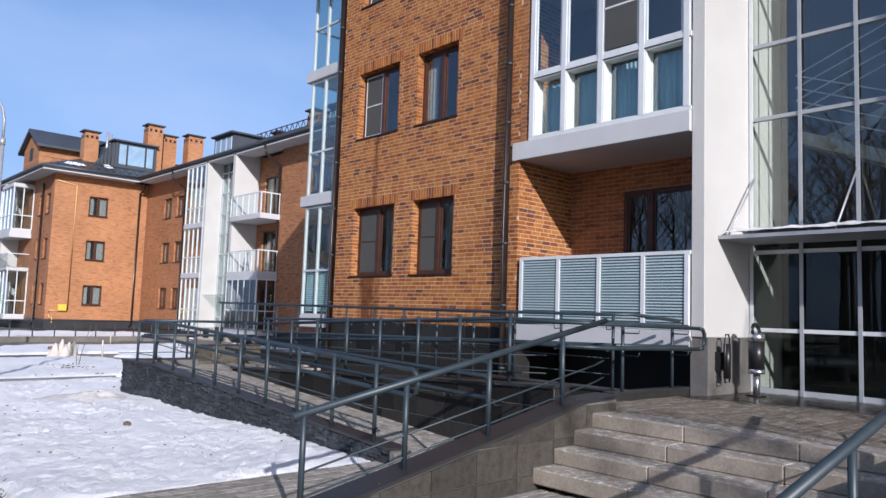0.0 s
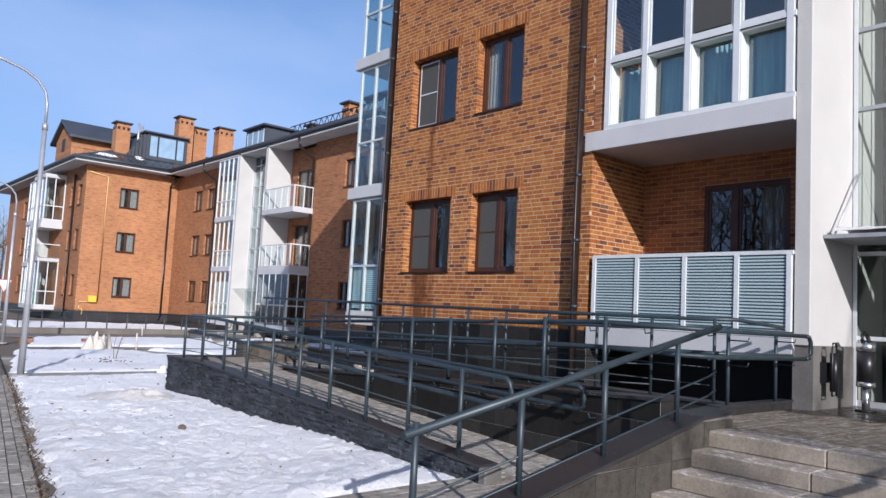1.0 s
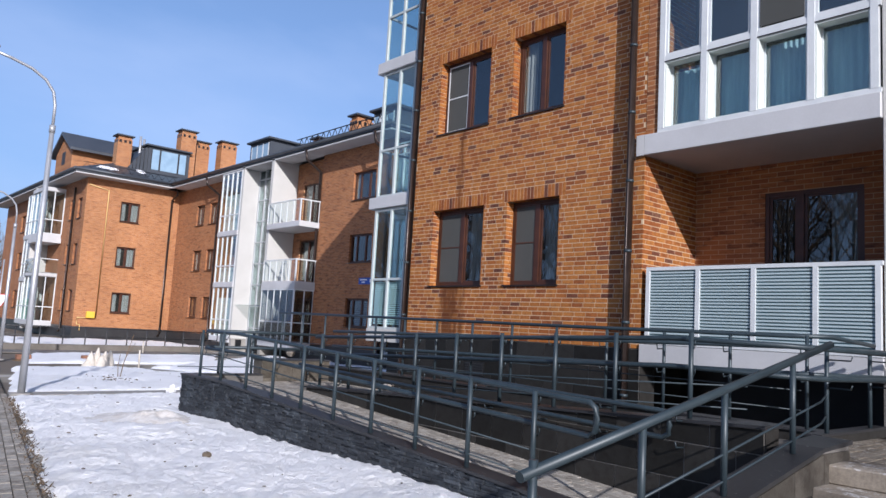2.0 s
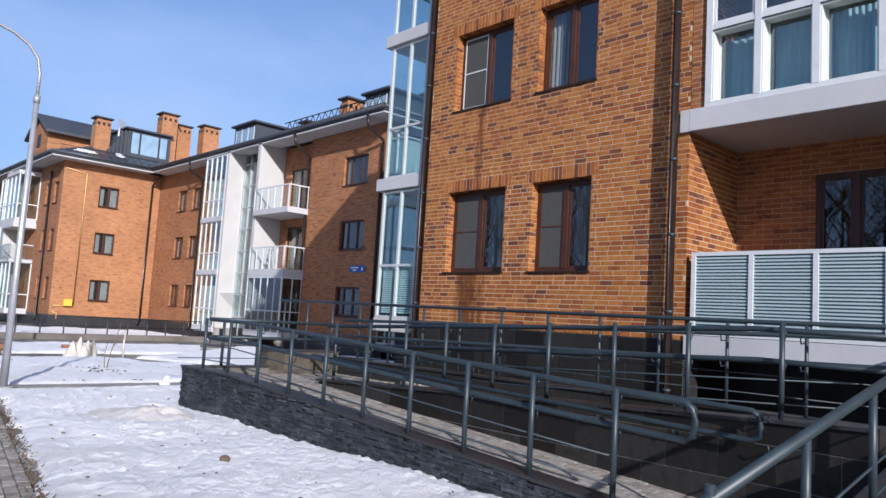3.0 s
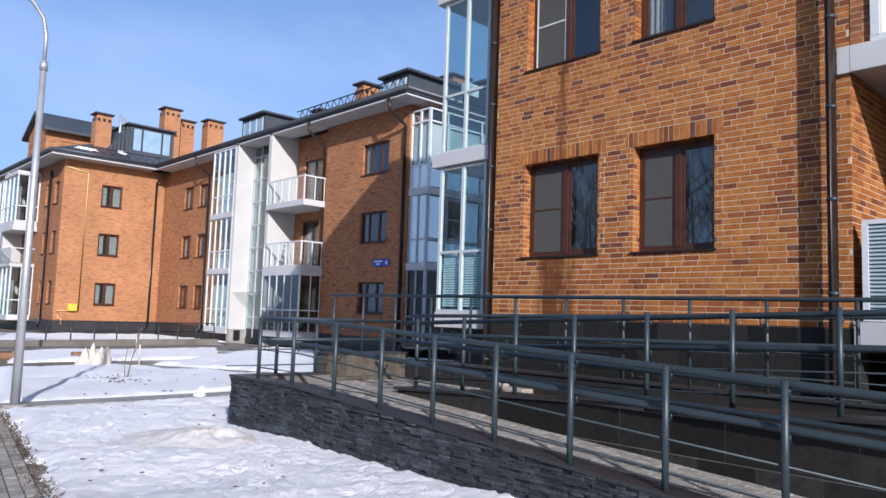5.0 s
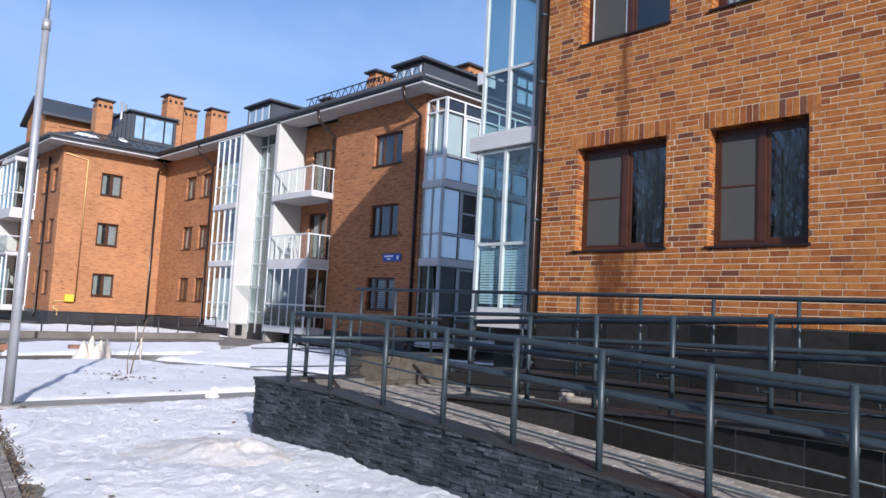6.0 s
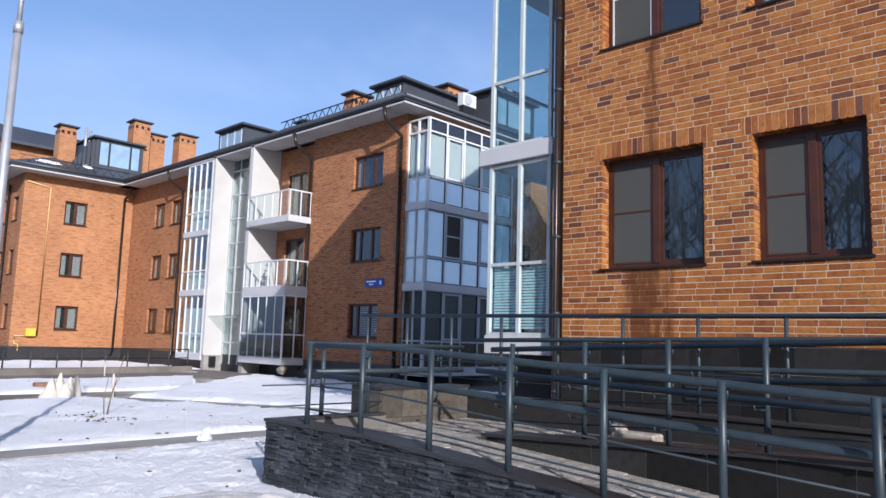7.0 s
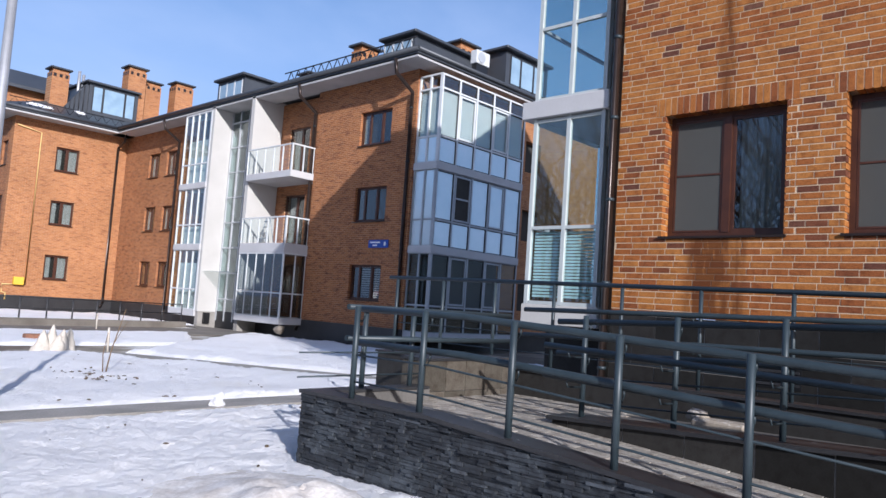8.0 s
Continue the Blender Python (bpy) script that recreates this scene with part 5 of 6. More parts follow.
for y in r2posts:
    part("post", tube(bmesh.new(), [(6.42, y, ret_top(y) - 0.01), (6.42, y, rail3(y) + 0.02)], 0.024, 8), M_RAIL, r)
    bracket(r, 6.42, y, rail3(y) - 0.03, 1)
    bracket(r, 6.42, y, rail3(y) - 0.3, 1)
for dz in (-0.03, -0.3):
    part("handrail", tube(bmesh.new(), [(6.5, 12.5, rail3(12.5) + dz), (6.5, 6.0, rail3(6.0) + dz), (6.6, 5.0, 1.57 + dz), (6.95, 4.78, 1.56 + dz), (9.0, 4.74, 1.54 + dz)], 0.026, 10), M_RAIL, r)
part("handrail", tube(bmesh.new(), [(9.0, 4.74, 1.51), (9.1, 4.74, 1.5), (9.15, 4.74, 1.44), (9.15, 4.74, 1.3), (9.1, 4.74, 1.25), (9.0, 4.74, 1.24)], 0.026, 10), M_RAIL, r)
for x in (7.6, 8.75):
    part("post", tube(bmesh.new(), [(x, 4.98, 0.71), (x, 4.98, 1.56)], 0.022, 8), M_RAIL, r)
    for z in (1.5, 1.23):
        part("bracket", tube(bmesh.new(), [(x, 4.98, z - 0.07), (x, 4.76, z - 0.07), (x, 4.745, z - 0.03)], 0.008, 5), M_RAIL, r)
for dz in (0.12, 0.32):
    part("rod", tube(bmesh.new(), [(6.42, 12.18, ret_top(12.18) + dz), (6.42, 5.2, ret_top(5.2) + dz)], 0.008, 6), M_RAIL, r)
# inner edge of the upper lane
r = railing("ramp_railing", "blue-grey painted steel railing with a level top bar beside the building")
for k in range(14):
    y = 15.9 - 0.82 * k
    part("post", tube(bmesh.new(), [(7.78, y, 0.72), (7.78, y, 1.66)], 0.02, 8), M_RAIL, r)
    if y < 12.6:
        for dz in (0.0, -0.27):
            part("bracket", tube(bmesh.new(), [(7.78, y, 1.4 + (12.3 - y) * 0.02 + dz - 0.07), (7.64, y, 1.4 + (12.3 - y) * 0.02 + dz - 0.08), (7.62, y, 1.4 + (12.3 - y) * 0.02 + dz - 0.02)], 0.008, 5), M_RAIL, r)
part("top_bar", tube(bmesh.new(), [(7.78, 16.05, 1.68), (7.78, 8.0, 1.65), (7.78, 5.4, 1.65), (8.0, 5.1, 1.66), (9.0, 5.02, 1.6)], 0.024, 10), M_RAIL, r)
for dz in (0.0, -0.27):
    part("handrail", tube(bmesh.new(), [(7.62, 13.7, 1.37 + dz), (7.62, 12.3, 1.4 + dz), (7.62, 5.3, 1.54 + dz), (7.75, 5.08, 1.54 + dz), (9.0, 4.9, 1.53 + dz)], 0.026, 10), M_RAIL, r)
for z in (0.9, 1.1):
    part("rod", tube(bmesh.new(), [(7.78, 15.9, z), (7.78, 5.3, z)], 0.007, 6), M_RAIL, r)


# railings beside the steps
def stair_rail(y, xs):
    r = railing("stair_railing", "blue-grey painted steel stair railing with one thick sloping handrail")
    part("handrail", tube(bmesh.new(), [(2.8, y, 0.79), (6.7, y, 1.57)], 0.03, 10), M_RAIL, r)
    for x in xs:
        part("post", tube(bmesh.new(), [(x, y, max(0.0, 0.1 + (x - 2.9) * 0.1937) if x < 6.1 else 0.73), (x, y, 0.79 + (x - 2.8) * 0.2 + (0.06 if x < 3 else 0.0))], 0.024, 8), M_RAIL, r)
    for dz in (-0.62, -0.44):
        part("rod", tube(bmesh.new(), [(2.9, y, 0.82 + dz), (6.5, y, 1.53 + dz), (6.75, y + 0.06, 1.57 + dz)], 0.009, 6), M_RAIL, r)


stair_rail(4.6, (2.9, 3.88, 4.87, 5.95))
stair_rail(1.2, (2.85, 3.88, 4.87, 5.95))


# ---- litter bin ----
bin_ = thing("litter_bin", "black cylindrical litter bin with chrome bands and arched hood", "litter bin")
bx, by = 9.95, 4.4
part("body", tube(bmesh.new(), [(bx, by, 0.98), (bx, by, 1.36)], 0.105, 24), M_BLACK, bin_)
for z0, z1 in ((0.92, 0.98), (1.36, 1.47)):
    part("band", tube(bmesh.new(), [(bx, by, z0), (bx, by, z1)], 0.11, 24), M_CHROME, bin_)
part("hood", tube(bmesh.new(), [(bx + 0.108 * math.cos(a), by + 0.108 * math.sin(a) * 0.2, 1.47 + 0.12 * math.sin(a)) for a in [math.pi * k / 10 for k in range(11)]], 0.025, 8), M_BLACK, bin_)
part("stand", tube(bmesh.new(), [(bx, by, 0.62), (bx, by, 0.92)], 0.045, 12), M_CHROME, bin_)
part("foot", tube(bmesh.new(), [(bx, by, 0.62), (bx, by, 0.64)], 0.12, 16), M_BLACK, bin_)
bin2 = thing("ash_bin", "small dark wall bin on a steel bracket", "litter bin")
part("body", tube(bmesh.new(), [(9.55, 4.62, 0.85), (9.55, 4.62, 1.32)], 0.05, 16), M_BLACK, bin2)
part("bracket", tube(bmesh.new(), [(9.485, 4.62, 0.8), (9.485, 4.62, 1.38), (9.51, 4.62, 1.44), (9.59, 4.62, 1.44), (9.615, 4.62, 1.38), (9.615, 4.62, 0.8), (9.485, 4.62, 0.8)], 0.012, 6), M_BLACK, bin2)
part("wall_plate", B(9.5, 9.6, 4.69, 4.772, 0.95, 1.2), M_BLACK, bin2)


# ---- street lamps ----
def street_lamp(x, y, tall, reach, ang):
    z0 = gz(y)
    s = thing("street_lamp", "galvanised steel street lamp with a curved arm", "street lamp", "lamps along the pavement")
    part("pole", tube(bmesh.new(), [(x, y, z0 - 0.02), (x, y, z0 + 2.0), (x, y, z0 + tall)], 0.066, 12, 0.044), M_GALV, s)
    part("base_sleeve", tube(bmesh.new(), [(x, y, z0 - 0.02), (x, y, z0 + 0.03)], 0.16, 12), M_CONC, s)
    part("joint_sleeve", tube(bmesh.new(), [(x, y, z0 + tall - 0.02), (x, y, z0 + tall + 0.12)], 0.055, 12), M_GALV, s)
    dx, dy = math.cos(radians(ang)), math.sin(radians(ang))
    curve = [(0, 0), (0.0, 0.5), (-0.05, 0.75), (-0.2, 0.95), (-0.45, 1.1), (-0.8, 1.2), (-1.15, 1.27)]
    part("arm", tube(bmesh.new(), [(x - dx * a * reach, y - dy * a * reach, z0 + tall + b) for a, b in curve], 0.027, 10), M_GALV, s)
    ex, ey = x + dx * 1.3 * reach, y + dy * 1.3 * reach
    hd = part("lamp_head", B(-0.3, 0.3, -0.11, 0.11, -0.04, 0.05, bevel=0.03), M_GALV, s)
    hd.matrix_basis = pose(ex, ey, z0 + tall + 1.29, 0, 8, ang)
    lens = part("lens", B(-0.25, 0.25, -0.08, 0.08, -0.06, -0.041), M_FRAME, hd)
    return s


street_lamp(3.3, 17.1, 4.85, 1.0, 180)
street_lamp(5.4, 30.0, 4.4, 1.0, 180)

# ---- small things on the lawn ----
def lump(name, x, y, z, r, material, label, category, seed, flat=0.7):
    bm = bmesh.new()
    bmesh.ops.create_icosphere(bm, subdivisions=2, radius=r)
    for v in bm.verts:
        v.co *= 1 + 0.35 * noise.noise(v.co * (2.2 / r) + Vector((seed, 0, 0)))
        v.co.z *= flat
        v.co += Vector((x, y, z))
    return tagged(link(name, bm, material), label, category)


lump("stone", 3.54, 9.79, 0.01, 0.05, M_STONE, "small brown stone lying on the snow", "stone", 3, 0.9)
lump("snow_block", 6.07, 17.2, -0.06, 0.09, M_SNOW, "small lump of snow beside the path", "snow lump", 8, 1.0)
lump("snow_block", 6.1, 17.2, 0.03, 0.06, M_SNOW, "small lump of snow beside the path", "snow lump", 9, 1.0)
lump("rubble_block", 7.35, 11.6, 0.55, 0.1, M_STEP, "pale broken concrete lump", "rubble", 12, 0.6)
rub = tagged(link("kerb_block", B(7.2, 7.42, 11.15, 11.6, 0.45, 0.545, bevel=0.02), M_STEP), "pale loose concrete block on the ramp", "block")
heap = bmesh.new()
rings = []
for q in range(1, 22):
    t = q * 0.07
    ring = []
    for a in range(48):
        ca, sa = math.cos(a * math.pi / 24), math.sin(a * math.pi / 24)
        x, y = 4.15 + 0.62 * t * ca, 12.9 + 0.95 * t * sa
        h = 0.11 * math.exp(-2.0 * t * t) + math.exp(-t * t) * (0.05 * noise.noise(Vector((x * 4, y * 4, 2))) + 0.03 * noise.noise(Vector((x * 11, y * 11, 6))))
        ring.append(heap.verts.new((x, y, -0.01 + h - 0.03 * t)))
    rings.append(ring)
heap.faces.new(rings[0])
for r0, r1 in zip(rings, rings[1:]):
    for a in range(48):
        heap.faces.new((r0[a], r0[(a + 1) % 48], r1[(a + 1) % 48], r1[a])).smooth = True
tagged(link("snow_mound", heap, M_DIRTSNOW), "low heap of dirty trampled snow by the ramp corner", "snow heap")
lump("boulder", 18.6, 34.0, 0.0, 0.22, M_STEP, "pale stone beside the far building", "stone", 15, 0.9)
random.seed(11)
clods = bmesh.new()
for k in range(150):
    y = random.uniform(7.0, 26.0)
    x = random.uniform(kerb_x(y) + 0.3, 4.7 if y < 14 else 9.0)
    if 16.8 < y < 17.9:
        continue
    c = random.uniform(0.004, 0.013) * (1 if y < 14 else 1.8)
    m = Matrix.Translation((x, y, gz(y) + 0.03)) @ Matrix.Rotation(random.uniform(0, 6), 4, "Z") @ Matrix.Diagonal((c * random.uniform(1, 3), c, c * 0.7, 1))
    bmesh.ops.create_icosphere(clods, subdivisions=1, radius=1.0, matrix=m)
for k in range(70):
    x, y = random.gauss(6.05, 0.35), random.gauss(20.9, 0.45)
    c = random.uniform(0.008, 0.024)
    m = Matrix.Translation((x, y, gz(y) + 0.05)) @ Matrix.Rotation(random.uniform(0, 6), 4, "Z") @ Matrix.Diagonal((c * random.uniform(1, 2.6), c, c * 0.7, 1))
    bmesh.ops.create_icosphere(clods, subdivisions=1, radius=1.0, matrix=m)
tagged(link("earth_clods", clods, M_EARTH), "scattered dark earth clods and dead leaves on snow", "debris", kind="stuff")
grass = bmesh.new()
for k in range(1100):
    y = random.uniform(6.8, 16.5)
    x = kerb_x(y) + random.gauss(0.02, 0.05)
    h, a = random.uniform(0.008, 0.04), random.uniform(0, 6.28)
    p = Vector((x, y, gz(y)))
    d = Vector((math.cos(a), math.sin(a), 0))
    vs = [grass.verts.new(p - d * 0.012), grass.verts.new(p + d * 0.012), grass.verts.new(p + Vector((random.uniform(-0.04, 0.04), random.uniform(-0.04, 0.04), h)))]
    grass.faces.new(vs)
tagged(link("dead_grass", grass, M_EARTH), "fringe of dead brown grass along the pavement", "grass", kind="stuff")

wrap = thing("wrapped_shrubs", "cluster of shrubs wrapped in pale sacking for winter", "shrub")
random.seed(5)
for k, (dx, dy, h) in enumerate(((-0.28, 0.0, 0.5), (-0.05, 0.1, 0.62), (0.12, -0.08, 0.52), (0.3, 0.02, 0.55), (0.02, -0.14, 0.42))):
    bm = bmesh.new()
    rings = []
    for q in range(6):
        t = q / 5
        rr = 0.2 * (1 - t) ** 0.8 + 0.015
        rings.append([bm.verts.new((7.6 + dx + rr * math.cos(a * 0.628) * random.uniform(0.8, 1.2) + 0.04 * t, 27.0 + dy + rr * math.sin(a * 0.628) * random.uniform(0.8, 1.2), gz(27) - 0.02 + h * t)) for a in range(10)])
    for r0, r1 in zip(rings, rings[1:]):
        for a in range(10):
            bm.faces.new((r0[a], r0[(a + 1) % 10], r1[(a + 1) % 10], r1[a])).smooth = True
    bm.faces.new(rings[-1])
    part("wrapping", bm, M_SACK, wrap)
sap = thing("sapling", "thin bare sapling with two stems", "tree")
part("stem", tube(bmesh.new(), [(6.35, 21.2, gz(21) - 0.05), (6.42, 21.2, gz(21) + 0.4), (6.6, 21.2, gz(21) + 1.1)], 0.014, 6, 0.006), M_TWIG, sap)
part("stem", tube(bmesh.new(), [(6.3, 21.15, gz(21) - 0.05), (6.27, 21.15, gz(21) + 0.35), (6.3, 21.1, gz(21) + 0.7)], 0.011, 6, 0.005), M_TWIG, sap)
part("twig", tube(bmesh.new(), [(6.44, 21.2, gz(21) + 0.5), (6.7, 21.3, gz(21) + 0.9)], 0.006, 5, 0.003), M_TWIG, sap)
for x, y in ((9.05, 27.5), (12.2, 36.0)):
    tagged(link("stake", tube(bmesh.new(), [(x, y, gz(y) - 0.1), (x - 0.02, y, gz(y) + 0.55)], 0.03, 6), M_SACK), "short pale wooden stake in the snow", "stake")
for x in (6.0, 8.1):
    pl = thing("brick_stack", "low stack of reddish bricks on a pallet", "bricks", "brick stacks")
    part("stack", B(x, x + 0.45, 30.4, 30.7, gz(30) - 0.02, gz(30) + 0.16, bevel=0.02), M_REDBRICK, pl)
    part("pallet", B(x - 0.05, x + 0.5, 30.35, 30.75, gz(30) - 0.06, gz(30) - 0.021), M_TWIG, pl)

# ---- low metal fence before the far block ----
fence = thing("low_fence", "low dark steel railing along the far path", "fence")
FA, FB = Vector((5.5, 38.0, gz(38))), Vector((17.6, 40.2, gz(38)))
for z in (0.12, 0.55, 0.95):
    part("rail", tube(bmesh.new(), [FA + Vector((0, 0, z)), FB + Vector((0, 0, z))], 0.025, 6), M_CAP, fence)
for k in range(13):
    p = FA.lerp(FB, k / 12)
    part("post", tube(bmesh.new(), [p - Vector((0, 0, 0.05)), p + Vector((0, 0, 0.98))], 0.03, 6), M_CAP, fence)
strip("pavement", [(5.3, 36.2), (17.6, 38.4), (18.3, 42.0), (19.2, 36.0), (15.8, 34.0), (5.0, 34.6)], 0.03, M_WET, "wet grey path before the far building", "pavement")
kerb = setting("kerb", prism(bmesh.new(), [(5.4, 37.5), (17.6, 39.7), (17.6, 39.9), (5.4, 37.7)], "z", gz(38) - 0.1, gz(38) + 0.2), M_WET, "low concrete kerb under the fence", "kerb")

# ---- distance ----
gf = thing("site_fence", "green corrugated site fence in the distance", "fence")
for k in range(16):
    part("panel", B(-2 + k * 1.8, -0.22 + k * 1.8, 110.0, 110.05 + 0.03 * (k % 2), gz(74) - 0.1, gz(74) + 2.8), M_GREEN, gf)
ts = thing("road_sign", "white and red triangular road sign on a thin pole", "road sign")
part("pole", tube(bmesh.new(), [(7.6, 43.0, gz(43) - 0.05), (7.64, 43.0, gz(43) + 4.0)], 0.035, 8), M_GALV, ts)
sgn = part("plate", prism(bmesh.new(), [(7.4, 2.0), (8.0, 2.0), (7.7, 1.45)], "y", 42.94, 42.96), M_LETTER, ts, "white triangle plate")
part("rim", prism(bmesh.new(), [(7.33, 2.04), (8.07, 2.04), (7.7, 1.38)], "y", 42.962, 42.97), surface("red sign paint", (0.5, 0.02, 0.02), (0.6, 0.03, 0.03), 0.5), ts)


def limb(bm, p, d, length, r, level, rng, tips):
    """A limb that wanders, thins and forks."""
    pts, k = [p], 4
    q, dd = Vector(p), Vector(d)
    for i in range(k):
        dd = (dd + Vector((rng.uniform(-0.16, 0.16), rng.uniform(-0.16, 0.16), rng.uniform(-0.03, 0.14)))).normalized()
        q = q + dd * length / k
        pts.append(q.copy())
    tube(bm, pts, r, 6 if level < 2 else 4, r * 0.55)
    if level >= tips:
        return
    for i in range(rng.randint(3, 4) if level else 7):
        a = rng.uniform(0.35, 1.0)
        at = pts[min(k, int(a * k))]
        side = Vector((rng.uniform(-1, 1), rng.uniform(-1, 1), rng.uniform(0.1, 0.8))).normalized()
        limb(bm, at, (dd + side * 1.1).normalized(), length * rng.uniform(0.4, 0.62), r * 0.42, level + 1, rng, tips)


def bare_tree(x, y, h, seed, tips, girth=0.022):
    rng = random.Random(seed)
    t = thing("bare_tree", "leafless winter tree with fine branches", "tree", "bare trees")
    z = gz(y) - 0.1
    trunk = [Vector((x, y, z)), Vector((x + 0.05, y, z + h * 0.2)), Vector((x + 0.1, y + 0.08, z + h * 0.4)), Vector((x + 0.05, y, z + h * 0.62))]
    part("trunk", tube(bmesh.new(), trunk, girth * h, 10, girth * 0.36 * h), M_BARK, t)
    bm = bmesh.new()
    for k in range(7):
        at = trunk[1].lerp(trunk[3], 0.25 + 0.75 * k / 6)
        a = k * 2.4 + rng.uniform(-0.4, 0.4)
        limb(bm, at, Vector((math.cos(a) * 0.8, math.sin(a) * 0.8, 0.75)).normalized(), h * rng.uniform(0.26, 0.36), girth * 0.27 * h, 1, rng, tips)
    part("crown", bm, M_TWIG, t, "fine bare branches")
    return t


first = bare_tree(0.0, -12.0, 10.0, 3, 3)
copy_thing(first, pose(4.6, -0.6, 0, 0, 0, 12))
rng = random.Random(8)
wood = bare_tree(-14, 124, 12.0, 5, 3, 0.011)
wood_z = gz(124)
for k in range(130):
    x, y = -21 - rng.uniform(0, 18), -14 + k * 0.72 + rng.uniform(-1, 1)
    copy_thing(wood, pose(x, y, -0.2, 0, 0, rng.uniform(0, 360)) @ Matrix.Scale(rng.uniform(1.25, 1.75), 4) @ pose(14, -124, -wood_z))
for k in range(58):
    x, y = -6 + k * 0.72 + rng.uniform(-1, 1), 113 + rng.uniform(0, 26)
    copy_thing(wood, pose(x, y, wood_z, 0, 0, rng.uniform(0, 360)) @ Matrix.Scale(rng.uniform(0.85, 1.25), 4) @ pose(14, -124, -wood_z))

# ---- pieces: bricks, tiles, slates, pavers ----
def unit(name, material, bevel):
    bm = bmesh.new()
    box(bm, -0.5, 0.5, -0.5, 0.5, -0.5, 0.5)
    if bevel:
        bmesh.ops.bevel(bm, geom=bm.edges[:], offset=bevel, segments=1, affect="EDGES")
    bmesh.ops.recalc_face_normals(bm, faces=bm.faces[:])
    me = bpy.data.meshes.new(name)
    bm.to_mesh(me)
    bm.free()
    me.materials.append(material)
    return me


QUADS = ((0, 1, 3, 2), (4, 6, 7, 5), (0, 4, 5, 1), (2, 3, 7, 6), (0, 2, 6, 4), (1, 5, 7, 3))


def lay(name, plural, boxes, chosen, mesh, material, parent, label):
    """Boxes (x0, x1, y0, y1, z0, z1): up to 300 that are chosen become parts, the rest one joined part."""
    v, f, count = [], [], 0
    for b in boxes:
        if count < 300 and chosen(b):
            ob = new(name, mesh)
            ob.parent = parent
            ob.location = ((b[0] + b[1]) / 2, (b[2] + b[3]) / 2, (b[4] + b[5]) / 2)
            ob.scale = (b[1] - b[0], b[3] - b[2], b[5] - b[4])
            count += 1
        else:
            k = len(v)
            v += [(x, y, z) for x in b[:2] for y in b[2:4] for z in b[4:]]
            f += [tuple(k + i for i in q) for q in QUADS]
    if v:
        me = bpy.data.meshes.new(plural)
        me.from_pydata(v, [], f)
        me.update()
        me.materials.append(material)
        ob = new(plural, me)
        ob.parent = parent
        tagged(ob, label, kind="stuff")


rng = random.Random(21)
COURSE, LONG, J = 0.0735, 0.21, 0.0125


def cut(a, b, z0, z1, gaps):
    """What is left of the stretch a..b of a course after the openings are taken out: (a, b, at an opening)."""
    out = [(a, b, False)]
    for ha, hb, hc, hd in gaps:
        if z1 <= hc + 0.01 or z0 >= hd - 0.01:
            continue
        nxt = []
        for p, q, e in out:
            if q <= ha or p >= hb:
                nxt.append((p, q, e))
                continue
            if p < ha - 0.004:
                nxt.append((p, ha, True))
            if q > hb + 0.004:
                nxt.append((hb, q, True))
        out = nxt
    return out


boxes = []
lintels = [(h[0] - 0.13, h[1] + 0.13, h[3], BASE + math.ceil((h[3] + 0.2 - BASE) / COURSE) * COURSE) for h in holes]
n = int((TOP - BASE) / COURSE)
for c in range(n):
    z0 = BASE + c * COURSE
    z1 = z0 + COURSE - J
    y = 8.2 - (LONG + J) * rng.choice((0.25, 0.5, 0.75)) - (c % 2) * 0.13
    while y < 13.6:
        a, b = max(y, 8.2), min(y + LONG, 13.6)
        y += LONG + J
        if b - a < 0.03:
            continue
        for h in holes:
            for zc, zd in ((z0, h[2] - 0.004),) if z0 < h[2] - 0.02 < z1 - 0.01 else ():
                p, q = max(a, h[0]), min(b, h[1])
                if q - p > 0.015:
                    boxes.append((FX - 0.001, FX + 0.03, p, q, zc, zd))
        wide = 0.115 if c % 2 else 0.055
        for p, q, edge in cut(a, b, z0, z1, [(h[0] - wide, h[1] + wide, h[2], h[3]) for h in holes] + lintels):
            if q - p < 0.004:
                continue
            boxes.append((FX + rng.uniform(-0.0015, 0.0012), FX + 0.03, p, q, z0, z1))
    for h in holes:
        if z1 > h[2] + 0.01 and z0 < h[3] - 0.01:
            wide = 0.115 if c % 2 else 0.055
            za, zb = max(z0, h[2] + 0.002), min(z1, h[3])
            for p, q in ((h[0] - wide + J, h[0]), (h[1], h[1] + wide - J)):
                f1 = FX + (0.09 if c % 2 else 0.13)
                boxes.append((FX + rng.uniform(-0.0015, 0.0012), f1, p, q, za, zb))
                boxes.append((f1 + 0.01, FX + REVEAL - 0.002, p, q, za, zb))
for a, b, c, d in lintels:
    y = a + J / 2
    while y < b - 0.03:
        boxes.append((FX + rng.uniform(-0.0015, 0.0012), FX + 0.03 if not a + 0.13 < y < b - 0.2 else FX + REVEAL - 0.04, y, min(y + 0.066, b - J / 2), c, d - J))
        y += 0.0773
rng.shuffle(boxes)
BRICK_MESH = unit("brick", M_BRICK, 0.0)
lay("brick", "brickwork", boxes, lambda b: 2.0 < b[4] < 4.2 and 10.9 < b[2] < 13.5, BRICK_MESH, M_BRICKS, wall_front, "orange-brown clinker bricks with a few dark ones")
boxes = []
